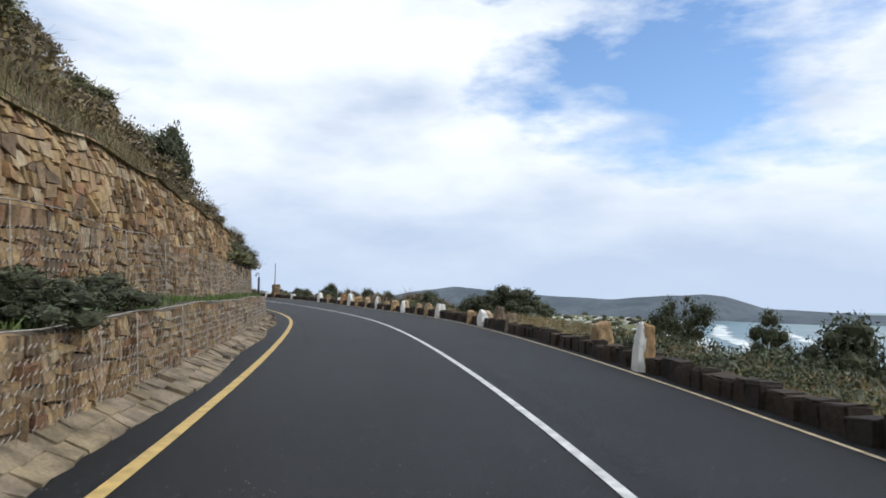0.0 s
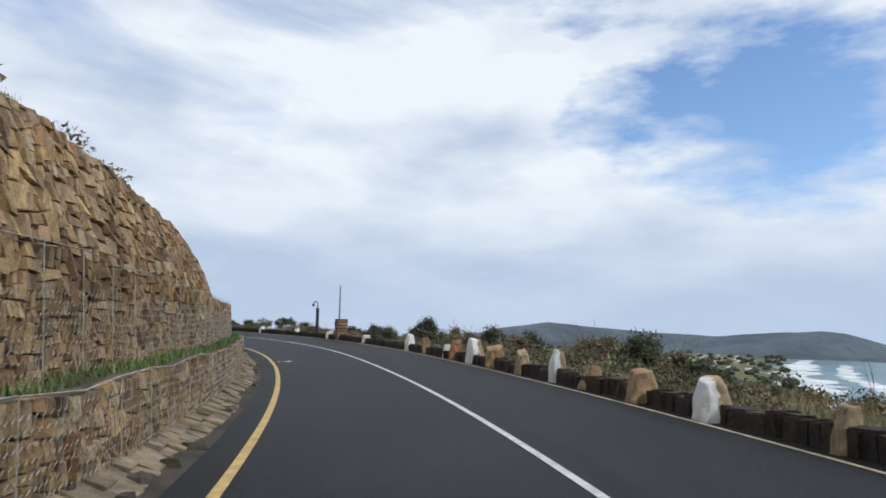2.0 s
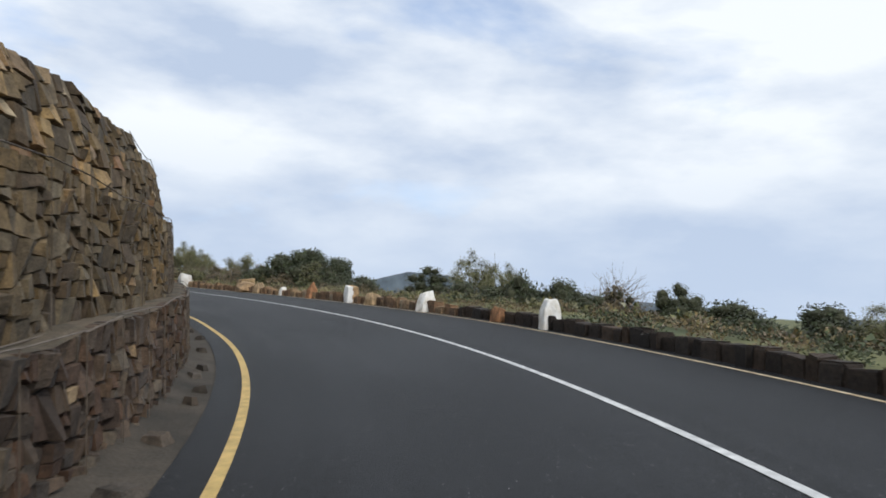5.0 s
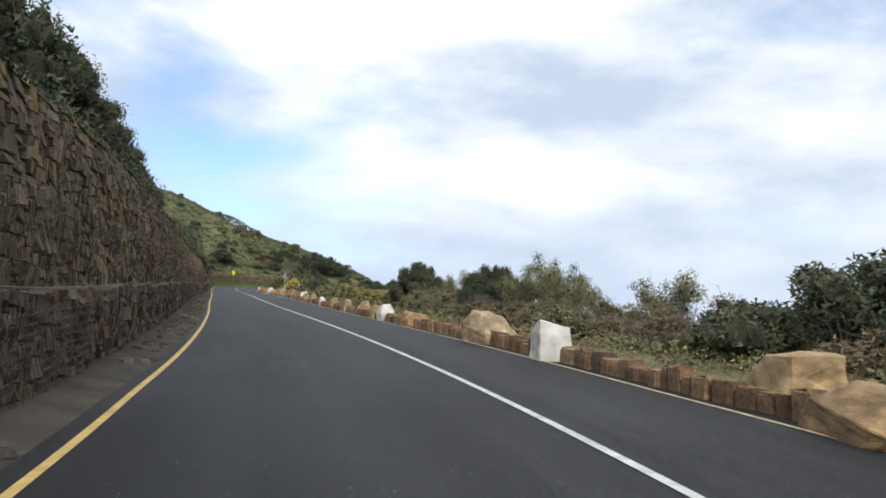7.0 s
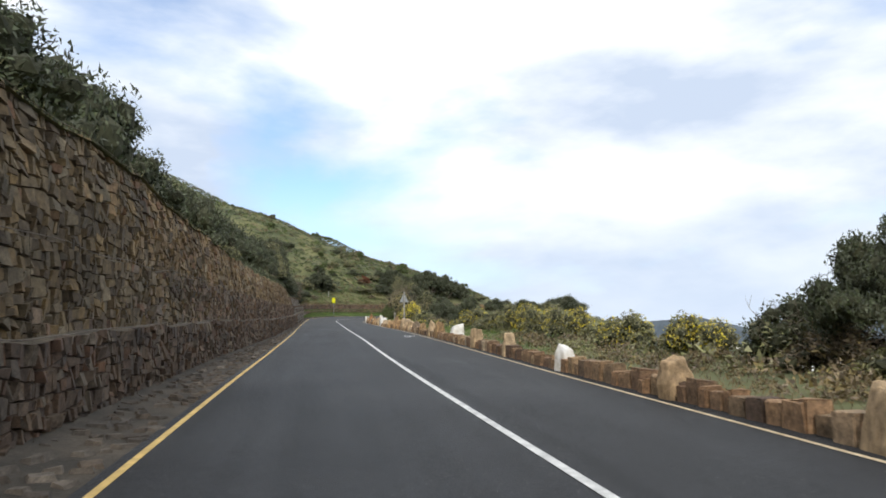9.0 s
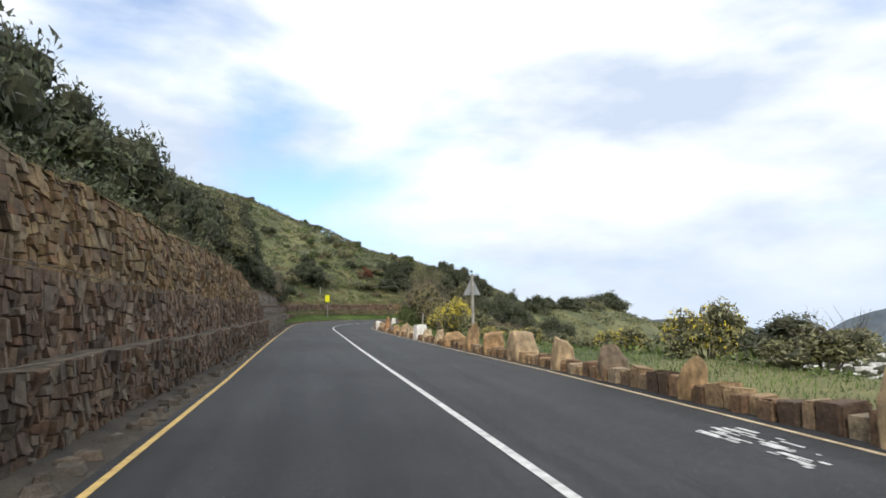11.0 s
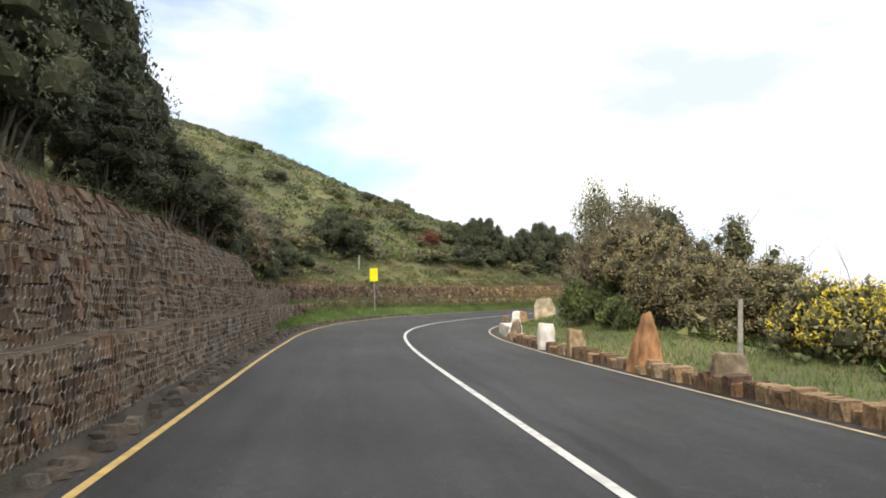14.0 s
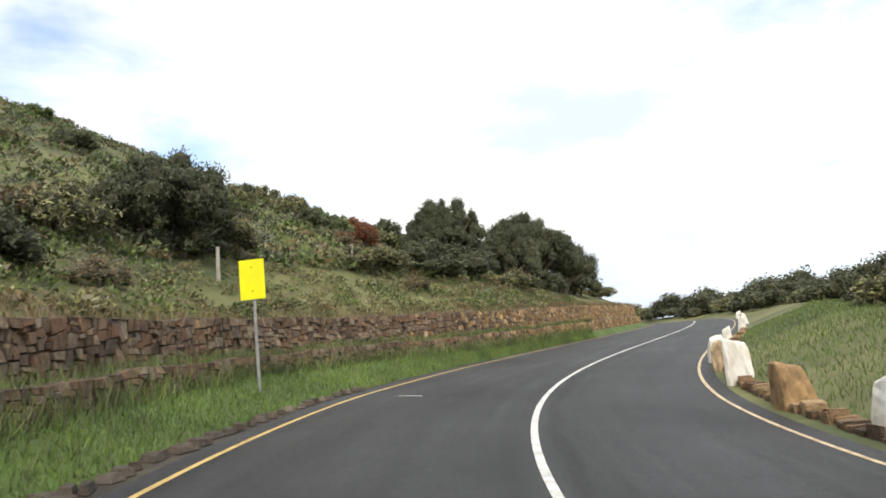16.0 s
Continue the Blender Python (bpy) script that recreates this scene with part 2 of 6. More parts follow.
M = {
    "asphalt": stuff("asphalt", (0.023, 0.024, 0.026), (0.014, 0.0145, 0.016), 0.62, 0.30, 150, 0.6),
    "white_line": stuff("white_line", (0.70, 0.70, 0.68), (0.46, 0.46, 0.45), 0.7, 7, 120, 0.2),
    "yellow_line": stuff("yellow_line", (0.66, 0.46, 0.16), (0.46, 0.32, 0.11), 0.7, 7, 120, 0.2),
    "edge_line": stuff("edge_line", (0.64, 0.52, 0.34), (0.40, 0.30, 0.18), 0.7, 7, 120, 0.2),
    "gutter": stuff("gutter", (0.075, 0.061, 0.045), (0.032, 0.027, 0.02), 0.95, 1.6, 30, 0.8),
    "pitching": stone_mat("pitching", ((0.11, 0.09, 0.07), (0.20, 0.165, 0.13), (0.08, 0.065, 0.05), (0.16, 0.12, 0.085), (0.24, 0.205, 0.165)), 0.62),
    "gabion_back": stuff("gabion_back", (0.10, 0.068, 0.042), (0.045, 0.032, 0.022), 0.95, 4, 40, 0.6),
    "gabion_warm": stone_mat("gabion_warm", WARM, 0.98),
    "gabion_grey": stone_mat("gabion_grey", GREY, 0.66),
    "gabion_dark": stone_mat("gabion_dark", RUSTY, 0.40),
    "gabion_mixed": stone_mat("gabion_mixed", RUSTY, 0.70),
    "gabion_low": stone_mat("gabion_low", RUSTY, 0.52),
    "gabion_tan": stone_mat("gabion_tan", WARM, 0.74),
    "dry_grass": stuff("dry_grass", (0.33, 0.24, 0.115), (0.18, 0.135, 0.065), 0.9, 0.5, 8, 0.0, piece=0.35, island=True),
    "apron": stuff("apron", (0.30, 0.235, 0.15), (0.12, 0.092, 0.058), 0.95, 3.5, 40, 0.5, piece=0.2),
    "gabion_piece": stone_mat("gabion_piece", WARM, 0.98, island=False),
    "ledge": stuff("ledge", (0.13, 0.10, 0.066), (0.06, 0.05, 0.034), 0.95, 3, 40, 0.6),
    "wire": stuff("wire", (0.42, 0.40, 0.36), (0.22, 0.19, 0.15), 0.55, 10, 60, 0.0, metal=0.2),
    "wire_rust": stuff("wire_rust", (0.16, 0.13, 0.10), (0.09, 0.07, 0.05), 0.7, 10, 60, 0.0, metal=0.1),
    "kerb_stone": stone_mat("kerb_stone", ((0.14, 0.085, 0.05), (0.34, 0.22, 0.12), (0.20, 0.12, 0.07), (0.42, 0.29, 0.16), (0.10, 0.065, 0.045), (0.30, 0.175, 0.09), (0.38, 0.30, 0.20)), 1.18, island=False, scale=5.0),
    "kerb_dark": stone_mat("kerb_dark", ((0.05, 0.034, 0.024), (0.09, 0.06, 0.04), (0.035, 0.026, 0.02), (0.12, 0.075, 0.045), (0.06, 0.045, 0.035)), 0.66, island=False, scale=5.0),
    "sandstone": stone_mat("sandstone", ((0.52, 0.36, 0.19), (0.40, 0.25, 0.12), (0.50, 0.38, 0.24), (0.46, 0.29, 0.14), (0.55, 0.42, 0.26)), 0.98, island=False, scale=3.2, bump=1.0),
    "redstone": stone_mat("redstone", ((0.42, 0.20, 0.09), (0.34, 0.17, 0.08), (0.46, 0.24, 0.11)), 1.0, island=False, scale=3.2, bump=1.0),
    "creamstone": stone_mat("creamstone", ((0.62, 0.50, 0.33), (0.68, 0.56, 0.40)), 1.0, island=False, scale=3.2, bump=1.0),
    "greystone": stone_mat("greystone", ((0.34, 0.26, 0.17), (0.22, 0.16, 0.11), (0.40, 0.32, 0.22)), 1.0, island=False, scale=3.2, bump=1.0),
    "white_paint": stuff("white_paint", (0.84, 0.83, 0.80), (0.62, 0.58, 0.50), 0.75, 2.2, 40, 0.45),
    "grass": stuff("grass", (0.095, 0.155, 0.03), (0.055, 0.09, 0.02), 0.9, 0.8, 25, 0.5),
    "blades": stuff("blades", (0.13, 0.195, 0.036), (0.065, 0.11, 0.022), 0.8, 0.6, 8, 0.0, piece=0.4, island=True),
    "slope": stuff("slope", (0.17, 0.165, 0.064), (0.06, 0.075, 0.028), 0.95, 0.16, 2.2, 0.8),
    "scrub_green": stuff("scrub_green", (0.135, 0.175, 0.048), (0.07, 0.098, 0.027), 0.85, 0.5, 6, 0.0, piece=0.4, island=True),
    "scrub_grey": stuff("scrub_grey", (0.20, 0.21, 0.13), (0.11, 0.13, 0.08), 0.85, 0.5, 6, 0.0, piece=0.35, island=True),
    "scrub_brown": stuff("scrub_brown", (0.21, 0.15, 0.07), (0.115, 0.085, 0.042), 0.85, 0.5, 6, 0.0, piece=0.4, island=True),
    "leaf_dark": stuff("leaf_dark", (0.085, 0.10, 0.048), (0.045, 0.056, 0.026), 0.7, 0.6, 8, 0.0, piece=0.45, island=True),
    "leaf_olive": stuff("leaf_olive", (0.24, 0.232, 0.102), (0.135, 0.132, 0.056), 0.75, 0.6, 8, 0.0, piece=0.45, island=True),
    "leaf_brown": stuff("leaf_brown", (0.24, 0.178, 0.09), (0.13, 0.098, 0.052), 0.8, 0.6, 8, 0.0, piece=0.45, island=True),
    "leaf_pale": stuff("leaf_pale", (0.34, 0.295, 0.135), (0.20, 0.17, 0.08), 0.75, 0.6, 8, 0.0, piece=0.35, island=True),
    "leaf_rust": stuff("leaf_rust", (0.22, 0.065, 0.025), (0.13, 0.04, 0.015), 0.8, 0.6, 8, 0.0, piece=0.3, island=True),
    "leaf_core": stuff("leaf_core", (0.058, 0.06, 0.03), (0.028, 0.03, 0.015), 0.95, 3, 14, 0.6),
    "twig": stuff("twig", (0.21, 0.175, 0.135), (0.11, 0.09, 0.065), 0.9, 3, 30, 0.2),
    "flower": stuff("flower", (0.80, 0.66, 0.05), (0.66, 0.52, 0.03), 0.7, 4, 20, 0.0, piece=0.2, island=True),
    "sign_yellow": stuff("sign_yellow", (0.86, 0.84, 0.015), (0.80, 0.76, 0.015), 0.45, 3, 60, 0.05),
    "galvanised": stuff("galvanised", (0.36, 0.37, 0.37), (0.25, 0.26, 0.26), 0.5, 6, 60, 0.1, metal=0.4),
    "dark_metal": stuff("dark_metal", (0.05, 0.052, 0.055), (0.03, 0.031, 0.033), 0.5, 6, 60, 0.1, metal=0.3),
    "weathered_wood": stuff("weathered_wood", (0.43, 0.41, 0.37), (0.27, 0.25, 0.22), 0.9, 5, 60, 0.4),
    "sea": stuff("sea", (0.085, 0.17, 0.185), (0.17, 0.24, 0.25), 0.3, 0.008, 0.2, 0.2),
    "foam": stuff("foam", (0.80, 0.82, 0.82), (0.45, 0.52, 0.53), 0.8, 0.03, 0.3, 0.0),
    # distance haze is put into the hills' blue-grey
    "hazed_hill": stuff("hazed_hill", (0.10, 0.125, 0.145), (0.065, 0.085, 0.105), 0.95, 0.009, 0.05, 0.0),
    "house_white": stuff("house_white", (0.75, 0.74, 0.72), (0.55, 0.53, 0.5), 0.8, 0.05, 1.0, 0.0, piece=0.3, island=True),
}



def speckle(m, scale=38.0, low=0.05, tint=(0.26, 0.255, 0.24)):
    """Scatters pale chips of aggregate over a surface."""
    nt, ln = m.node_tree.nodes, m.node_tree.links
    b = nt["Principled BSDF"]
    src = b.inputs["Base Color"].links[0].from_socket
    co = nt.new("ShaderNodeTexCoord")
    vor = nt.new("ShaderNodeTexVoronoi")
    vor.inputs["Scale"].default_value = scale
    ln.new(co.outputs["Object"], vor.inputs["Vector"])
    spot = nt.new("ShaderNodeMapRange")
    spot.inputs["From Min"].default_value, spot.inputs["From Max"].default_value = 0.16, 0.30
    spot.inputs["To Min"].default_value, spot.inputs["To Max"].default_value = 1.0, 0.0
    ln.new(vor.outputs["Distance"], spot.inputs["Value"])
    sep = nt.new("ShaderNodeSeparateColor")
    ln.new(vor.outputs["Color"], sep.inputs["Color"])
    few = nt.new("ShaderNodeMath")
    few.operation = "LESS_THAN"
    few.inputs[1].default_value = low
    ln.new(sep.outputs["Red"], few.inputs[0])
    both = nt.new("ShaderNodeMath")
    both.operation = "MULTIPLY"
    ln.new(spot.outputs["Result"], both.inputs[0])
    ln.new(few.outputs[0], both.inputs[1])
    mix = nt.new("ShaderNodeMix")
    mix.data_type = "RGBA"
    mix.inputs["B"].default_value = (*tint, 1)
    ln.new(both.outputs[0], mix.inputs["Factor"])
    ln.new(src, mix.inputs["A"])
    ln.new(mix.outputs["Result"], b.inputs["Base Color"])




def part_painted():
    """Limewash on the road side of a stone, its ragged edge running down to bare sandstone."""
    m = M["sandstone"].copy()
    m.name = "part_paint"
    nt, ln = m.node_tree.nodes, m.node_tree.links
    b = nt["Principled BSDF"]
    src = b.inputs["Base Color"].links[0].from_socket
    co, sep, edge = nt.new("ShaderNodeTexCoord"), nt.new("ShaderNodeSeparateXYZ"), nt.new("ShaderNodeTexNoise")
    edge.inputs["Scale"].default_value, edge.inputs["Detail"].default_value = 4.0, 6
    ln.new(co.outputs["Object"], sep.inputs["Vector"])
    ln.new(co.outputs["Object"], edge.inputs["Vector"])
    add = nt.new("ShaderNodeMath")
    add.operation = "MULTIPLY_ADD"
    add.inputs[1].default_value = 0.7
    ln.new(edge.outputs["Fac"], add.inputs[0])
    ln.new(sep.outputs["X"], add.inputs[2])
    lim = nt.new("ShaderNodeMapRange")
    lim.inputs["From Min"].default_value, lim.inputs["From Max"].default_value = 0.30, 0.36
    ln.new(add.outputs[0], lim.inputs["Value"])
    mix = nt.new("ShaderNodeMix")
    mix.data_type = "RGBA"
    mix.inputs["A"].default_value = (0.80, 0.79, 0.76, 1)
    ln.new(lim.outputs["Result"], mix.inputs["Factor"])
    ln.new(src, mix.inputs["B"])
    ln.new(mix.outputs["Result"], b.inputs["Base Color"])
    return m


M["part_paint"] = part_painted()


def wear_and_glare(m):
    """Long streaks of tyre polish, blotches, a dark tarred seam beside the centre line, and painted glare; the map
    gives metres across and along.
    """
    nt, ln = m.node_tree.nodes, m.node_tree.links
    b = nt["Principled BSDF"]
    last = b.inputs["Base Color"].links[0].from_socket
    uv = nt.new("ShaderNodeUVMap")
    uv.uv_map = "lane"
    for scale, size, lo, hi in (((1.0, 0.035, 1), 2.2, 0.72, 1.30), ((1.0, 0.4, 1), 0.55, 0.80, 1.22), ((1.0, 1.0, 1), 9.0, 0.82, 1.18)):
        mp, n, mr, mul = (nt.new("ShaderNode" + k) for k in ("Mapping", "TexNoise", "MapRange", "VectorMath"))
        mp.inputs["Scale"].default_value = scale
        n.inputs["Scale"].default_value, n.inputs["Detail"].default_value, n.inputs["Roughness"].default_value = size, 6, 0.6
        mr.inputs["From Min"].default_value, mr.inputs["From Max"].default_value = 0.32, 0.68
        mr.inputs["To Min"].default_value, mr.inputs["To Max"].default_value = lo, hi
        mul.operation = "SCALE"
        ln.new(uv.outputs["UV"], mp.inputs["Vector"])
        ln.new(mp.outputs["Vector"], n.inputs["Vector"])
        ln.new(n.outputs["Fac"], mr.inputs["Value"])
        ln.new(last, mul.inputs[0])
        ln.new(mr.outputs["Result"], mul.inputs["Scale"])
        last = mul.outputs["Vector"]
    sep, shift, away, seam, mul = (nt.new("ShaderNode" + k) for k in ("SeparateXYZ", "TexNoise", "Math", "MapRange", "VectorMath"))
    shift.inputs["Scale"].default_value, shift.inputs["Detail"].default_value = 0.5, 5
    ln.new(uv.outputs["UV"], shift.inputs["Vector"])
    ln.new(uv.outputs["UV"], sep.inputs["Vector"])
    wob, dist = nt.new("ShaderNodeMath"), nt.new("ShaderNodeMath")
    wob.operation, away.operation, dist.operation = "MULTIPLY_ADD", "SUBTRACT", "ABSOLUTE"
    wob.inputs[1].default_value, away.inputs[1].default_value = 0.5, 0.52
    ln.new(shift.outputs["Fac"], wob.inputs[0])
    ln.new(sep.outputs["X"], wob.inputs[2])
    ln.new(wob.outputs[0], away.inputs[0])
    ln.new(away.outputs[0], dist.inputs[0])
    seam.inputs["From Min"].default_value, seam.inputs["From Max"].default_value = 0.05, 0.14
    seam.inputs["To Min"].default_value, seam.inputs["To Max"].default_value = 0.62, 1.0
    ln.new(dist.outputs[0], seam.inputs["Value"])
    mul.operation = "SCALE"
    ln.new(last, mul.inputs[0])
    ln.new(seam.outputs["Result"], mul.inputs["Scale"])
    # late glare put into the base colour: brighter with distance along the road
    glare_gain, old = nt.new("ShaderNodeMapRange"), nt.new("ShaderNodeVectorMath")
    glare_gain.inputs["From Min"].default_value, glare_gain.inputs["From Max"].default_value = 50, 205
    glare_gain.inputs["To Min"].default_value, glare_gain.inputs["To Max"].default_value = 0.6, 1.9
    ln.new(sep.outputs["Y"], glare_gain.inputs["Value"])
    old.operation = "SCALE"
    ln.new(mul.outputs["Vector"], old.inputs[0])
    ln.new(glare_gain.outputs["Result"], old.inputs["Scale"])
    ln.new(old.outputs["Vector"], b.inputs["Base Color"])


M["asphalt"].node_tree.nodes["Principled BSDF"].inputs["Specular IOR Level"].default_value = 0.26
wear_and_glare(M["asphalt"])
speckle(M["asphalt"])

# ---- the road's line ----
# the road's line: curvature every 6.9 m; grade, crossfall and the lines' offsets every 20.7 m
STEP, FIRST = 6.90, -13.80
CURVE = [0.02863, 0.02185, 0.01507, 0.00829, 0.00426, 0.00496, 0.00654, 0.00805, 0.00686, 0.00526, 0.01092, 0.01924,
    0.02416, 0.02530, 0.02407, 0.02179, 0.01798, 0.01306, 0.00882, 0.00445, 0.00204, 0.00103, -0.00000, -0.00132,
    -0.00138, 0.00035, 0.00080, -0.00006, -0.00026, -0.00066, 0.00027, 0.00137, -0.00088, -0.00813, -0.02160, -0.03067,
    -0.02564, -0.01581, -0.00674, -0.00050, 0.00290, 0.00426, 0.00431, 0.00364, 0.00759, 0.01734, 0.02488, 0.03040,
    0.03400, 0.03400, 0.03400, 0.03400, 0.03400, 0.03400, 0.03400, 0.03400, 0.03400]
GRADE = [0.0191, 0.0054, -0.0177, -0.0075, 0.0061, 0.0130, 0.0130, 0.0135, 0.0164, 0.0127, 0.0146, 0.0223,
    0.0134, 0.0196, 0.0170, 0.0074, -0.0066, -0.0210, -0.0318, -0.0407]
FALL = [-0.0579, -0.0308, 0.0119, 0.0275, 0.0410, 0.0430, 0.0089, 0.0021, 0.0075, 0.0063, -0.0257, -0.0523,
    -0.0755, -0.0541, -0.0293, -0.0118, -0.0019, 0.0024, 0.0037, 0.0041]
LEFT = [3.24, 3.14, 2.96, 3.04, 3.36, 3.78, 3.87, 3.54, 3.33, 3.34, 3.44, 3.26,
    3.68, 3.72, 3.66, 3.58, 3.53, 3.50, 3.49, 3.48]
RIGHT = [2.61, 2.66, 2.86, 2.80, 2.71, 2.55, 2.35, 2.52, 2.80, 3.05, 3.14, 3.16,
    3.04, 2.95, 2.91, 2.90, 2.90, 2.90, 2.91, 2.92]
PACE = 0.69
SS = FIRST + PACE * np.arange(545)


def knots(vals, every):
    return np.interp(SS, FIRST + every * np.arange(len(vals)), vals)


START = int(round(-FIRST / PACE))
PSI = np.cumsum(knots(CURVE, STEP)) * PACE
PSI -= PSI[START]
CX, CY, CZ = (np.cumsum(v) * PACE for v in (-np.sin(PSI), np.cos(PSI), knots(GRADE, 3 * STEP)))
CX, CY, CZ = CX - CX[START], CY - CY[START], CZ - CZ[START]
CF, WL, WR = knots(FALL, 3 * STEP), knots(LEFT, 3 * STEP), knots(RIGHT, 3 * STEP)


def at(s, lat, h=0.0):
    """World places at s metres along the road, lat metres right of its centre line, h over its surface (arrays or numbers)."""
    psi, cf = np.interp(s, SS, PSI), np.interp(s, SS, CF)
    return np.stack([np.interp(s, SS, CX) + np.cos(psi) * lat, np.interp(s, SS, CY) + np.sin(psi) * lat,
                     np.interp(s, SS, CZ) + cf * np.clip(lat, -6, 6) + h], -1)


def heading(s):
    return float(np.interp(s, SS, PSI))


def left_edge(s):
    return -np.interp(s, SS, WL)


def right_edge(s):
    return np.interp(s, SS, WR)


def mesh_ob(name, verts, faces, mats, parent=None, smooth=False):
    me = bpy.data.meshes.new(name)
    me.from_pydata([tuple(v) for v in verts], [], [tuple(f) for f in faces])
    for m in (mats if isinstance(mats, (list, tuple)) else [mats]):
        me.materials.append(m)
    if smooth:
        me.polygons.foreach_set("use_smooth", [True] * len(me.polygons))
    me.update()
    ob = new(name, me)
    ob.parent = parent
    return ob


def grid_faces(n, m):
    i = np.arange((n - 1) * (m - 1))
    a = (i // (m - 1)) * m + i % (m - 1)
    return np.stack([a, a + 1, a + m + 1, a + m], 1)


def strip(name, s, lats, hs, mat, parent=None, smooth=False):
    """A sheet along the road: lats and hs are lists of functions of s or numbers, from left to right."""
    rows = [at(s, l(s) if callable(l) else np.full(len(s), l), h(s) if callable(h) else h) for l, h in zip(lats, hs)]
    v = np.stack(rows, 1).reshape(-1, 3)
    return mesh_ob(name, v, grid_faces(len(s), len(lats)), mat, parent, smooth)


# ---- terrain ----
def lerp(s, xs, ys):
    return np.interp(s, xs, ys)


def wall_lat(s):
    """Foot of the retaining wall, metres right of the centre line (so negative)."""
    return lerp(s, (-13, 40, 85, 120, 150, 165, 185, 216, 226, 236, 241, 246, 252, 262, 275, 300, 362),
                (-3.85, -4.0, -4.5, -4.7, -4.5, -4.05, -3.9, -4.0, -5.3, -6.3, -5.6, -4.9, -4.6, -4.6, -4.9, -4.9, -4.6))


def wave(s, k):
    """Sag and swell of the baskets along a tier's top."""
    return 0.022 * np.sin(s * 1.93 + k) + 0.018 * np.sin(s * 0.71 + 2 * k) + 0.012 * np.sin(s * 4.1 + 3 * k)


def h1(s):
    return wave(s, 0.4) + lerp(s, (0, 60, 90, 150, 165, 222, 240, 262), (0.84, 0.86, 1.03, 1.03, 0.88, 0.80, 0.85, 0.9))


def h2(s):
    return wave(s, 1.7) + lerp(s, (0, 25, 30, 60, 85, 150, 165, 195, 205, 222, 240, 262), (1.72, 1.75, 1.97, 2.0, 2.04, 2.06, 1.74, 1.6, 1.58, 1.62, 1.7, 1.85))


def h3(s):
    return 1.6 * wave(s, 3.1) + lerp(s, (-13, 24, 29, 45, 57, 75, 98, 110, 117, 128, 134, 145, 163, 183, 188, 191.8, 192.6, 196, 209, 216.6, 217.3, 221), (2.78, 2.85, 3.9, 3.9, 3.35, 3.2, 3.2, 3.3, 3.5, 3.55, 3.7, 3.85, 3.0, 3.1, 2.9, 2.62, 2.34, 2.36, 2.46, 2.22, 1.6, 1.5))


def top_h(s):
    return np.maximum(h2(s), h3(s))


def back(s):
    """How far behind the wall's foot its top stands."""
    return lerp(s, (-13, 24, 29, 70, 90, 219, 224, 362), (1.25, 1.25, 2.1, 2.1, 0.95, 0.95, 0.7, 0.7))


def smooth_noise(x, y, seed=0):
    rng = np.random.RandomState(seed)
    z = np.zeros_like(x)
    for k in range(14):
        a, w = rng.uniform(0, 2 * np.pi), 2 * np.pi / rng.uniform(5, 60)
        z += np.sin((np.cos(a) * x + np.sin(a) * y) * w + rng.uniform(0, 6.3)) * (1.2 / (w * 14)) * 0.12
    return z


def nearest(x, y):
    s, lat = np.empty(len(x)), np.empty(len(x))
    step = 2
    px, py, ps, pp = CX[::step], CY[::step], SS[::step], PSI[::step]
    for i in range(0, len(x), 4000):
        dx, dy = x[i:i + 4000, None] - px, y[i:i + 4000, None] - py
        j = np.argmin(dx * dx + dy * dy, 1)
        k = np.arange(len(j))
        ax, ay = dx[k, j], dy[k, j]
        s[i:i + 4000] = ps[j] - ax * np.sin(pp[j]) + ay * np.cos(pp[j])
        side = ax * np.cos(pp[j]) + ay * np.sin(pp[j])
        lat[i:i + 4000] = np.sign(side) * np.hypot(ax, ay)
    return s, lat


def hill_h(s, lat, x, y):
    """Height of the hillside over the road, left of it."""
    up = np.maximum(-lat + wall_lat(s) - back(s), 0)
    steep = lerp(s, (-13, 21, 29, 60, 100, 190, 212, 245, 262, 275, 362), (1.0, 0.95, 0.45, 0.5, 0.5, 0.48, 0.60, 0.58, 0.5, 0.42, 0.4))
    return top_h(s) - 0.06 + 95 * (1 - np.exp(-steep * up / 95)) + smooth_noise(x, y, 3) * np.clip(up / 6, 0, 6)


def low_h(s, lat, x, y):
    """Height of the seaward side over the road, right of it."""
    re = right_edge(s)
    flat = lerp(s, (-13, 8, 18, 30, 38, 70, 95, 150, 190, 215, 235, 362), (2.4, 2.4, 2.6, 3.0, 2.8, 2.4, 3.5, 4.5, 4.2, 4.0, 5.5, 8.0))
    down = np.maximum(lat - re - 0.9 - flat, 0)
    rise = lerp(s, (0, 205, 228, 262, 300, 362), (0, 0, 0.95, 1.2, 0.6, 0.5)) * np.clip((lat - re - 0.9) / 3, 0, 1)
    floor = np.where(x < 0.40 * y - 20, 57.5, 67.0)
    return 0.03 + rise - floor * (1 - np.exp(-lerp(s, (150, 180, 232, 262), (0.40, 0.62, 0.62, 0.40)) * down / 60)) + smooth_noise(x, y, 5) * np.clip((lat - re - 1.6) / 10, 0, 1)


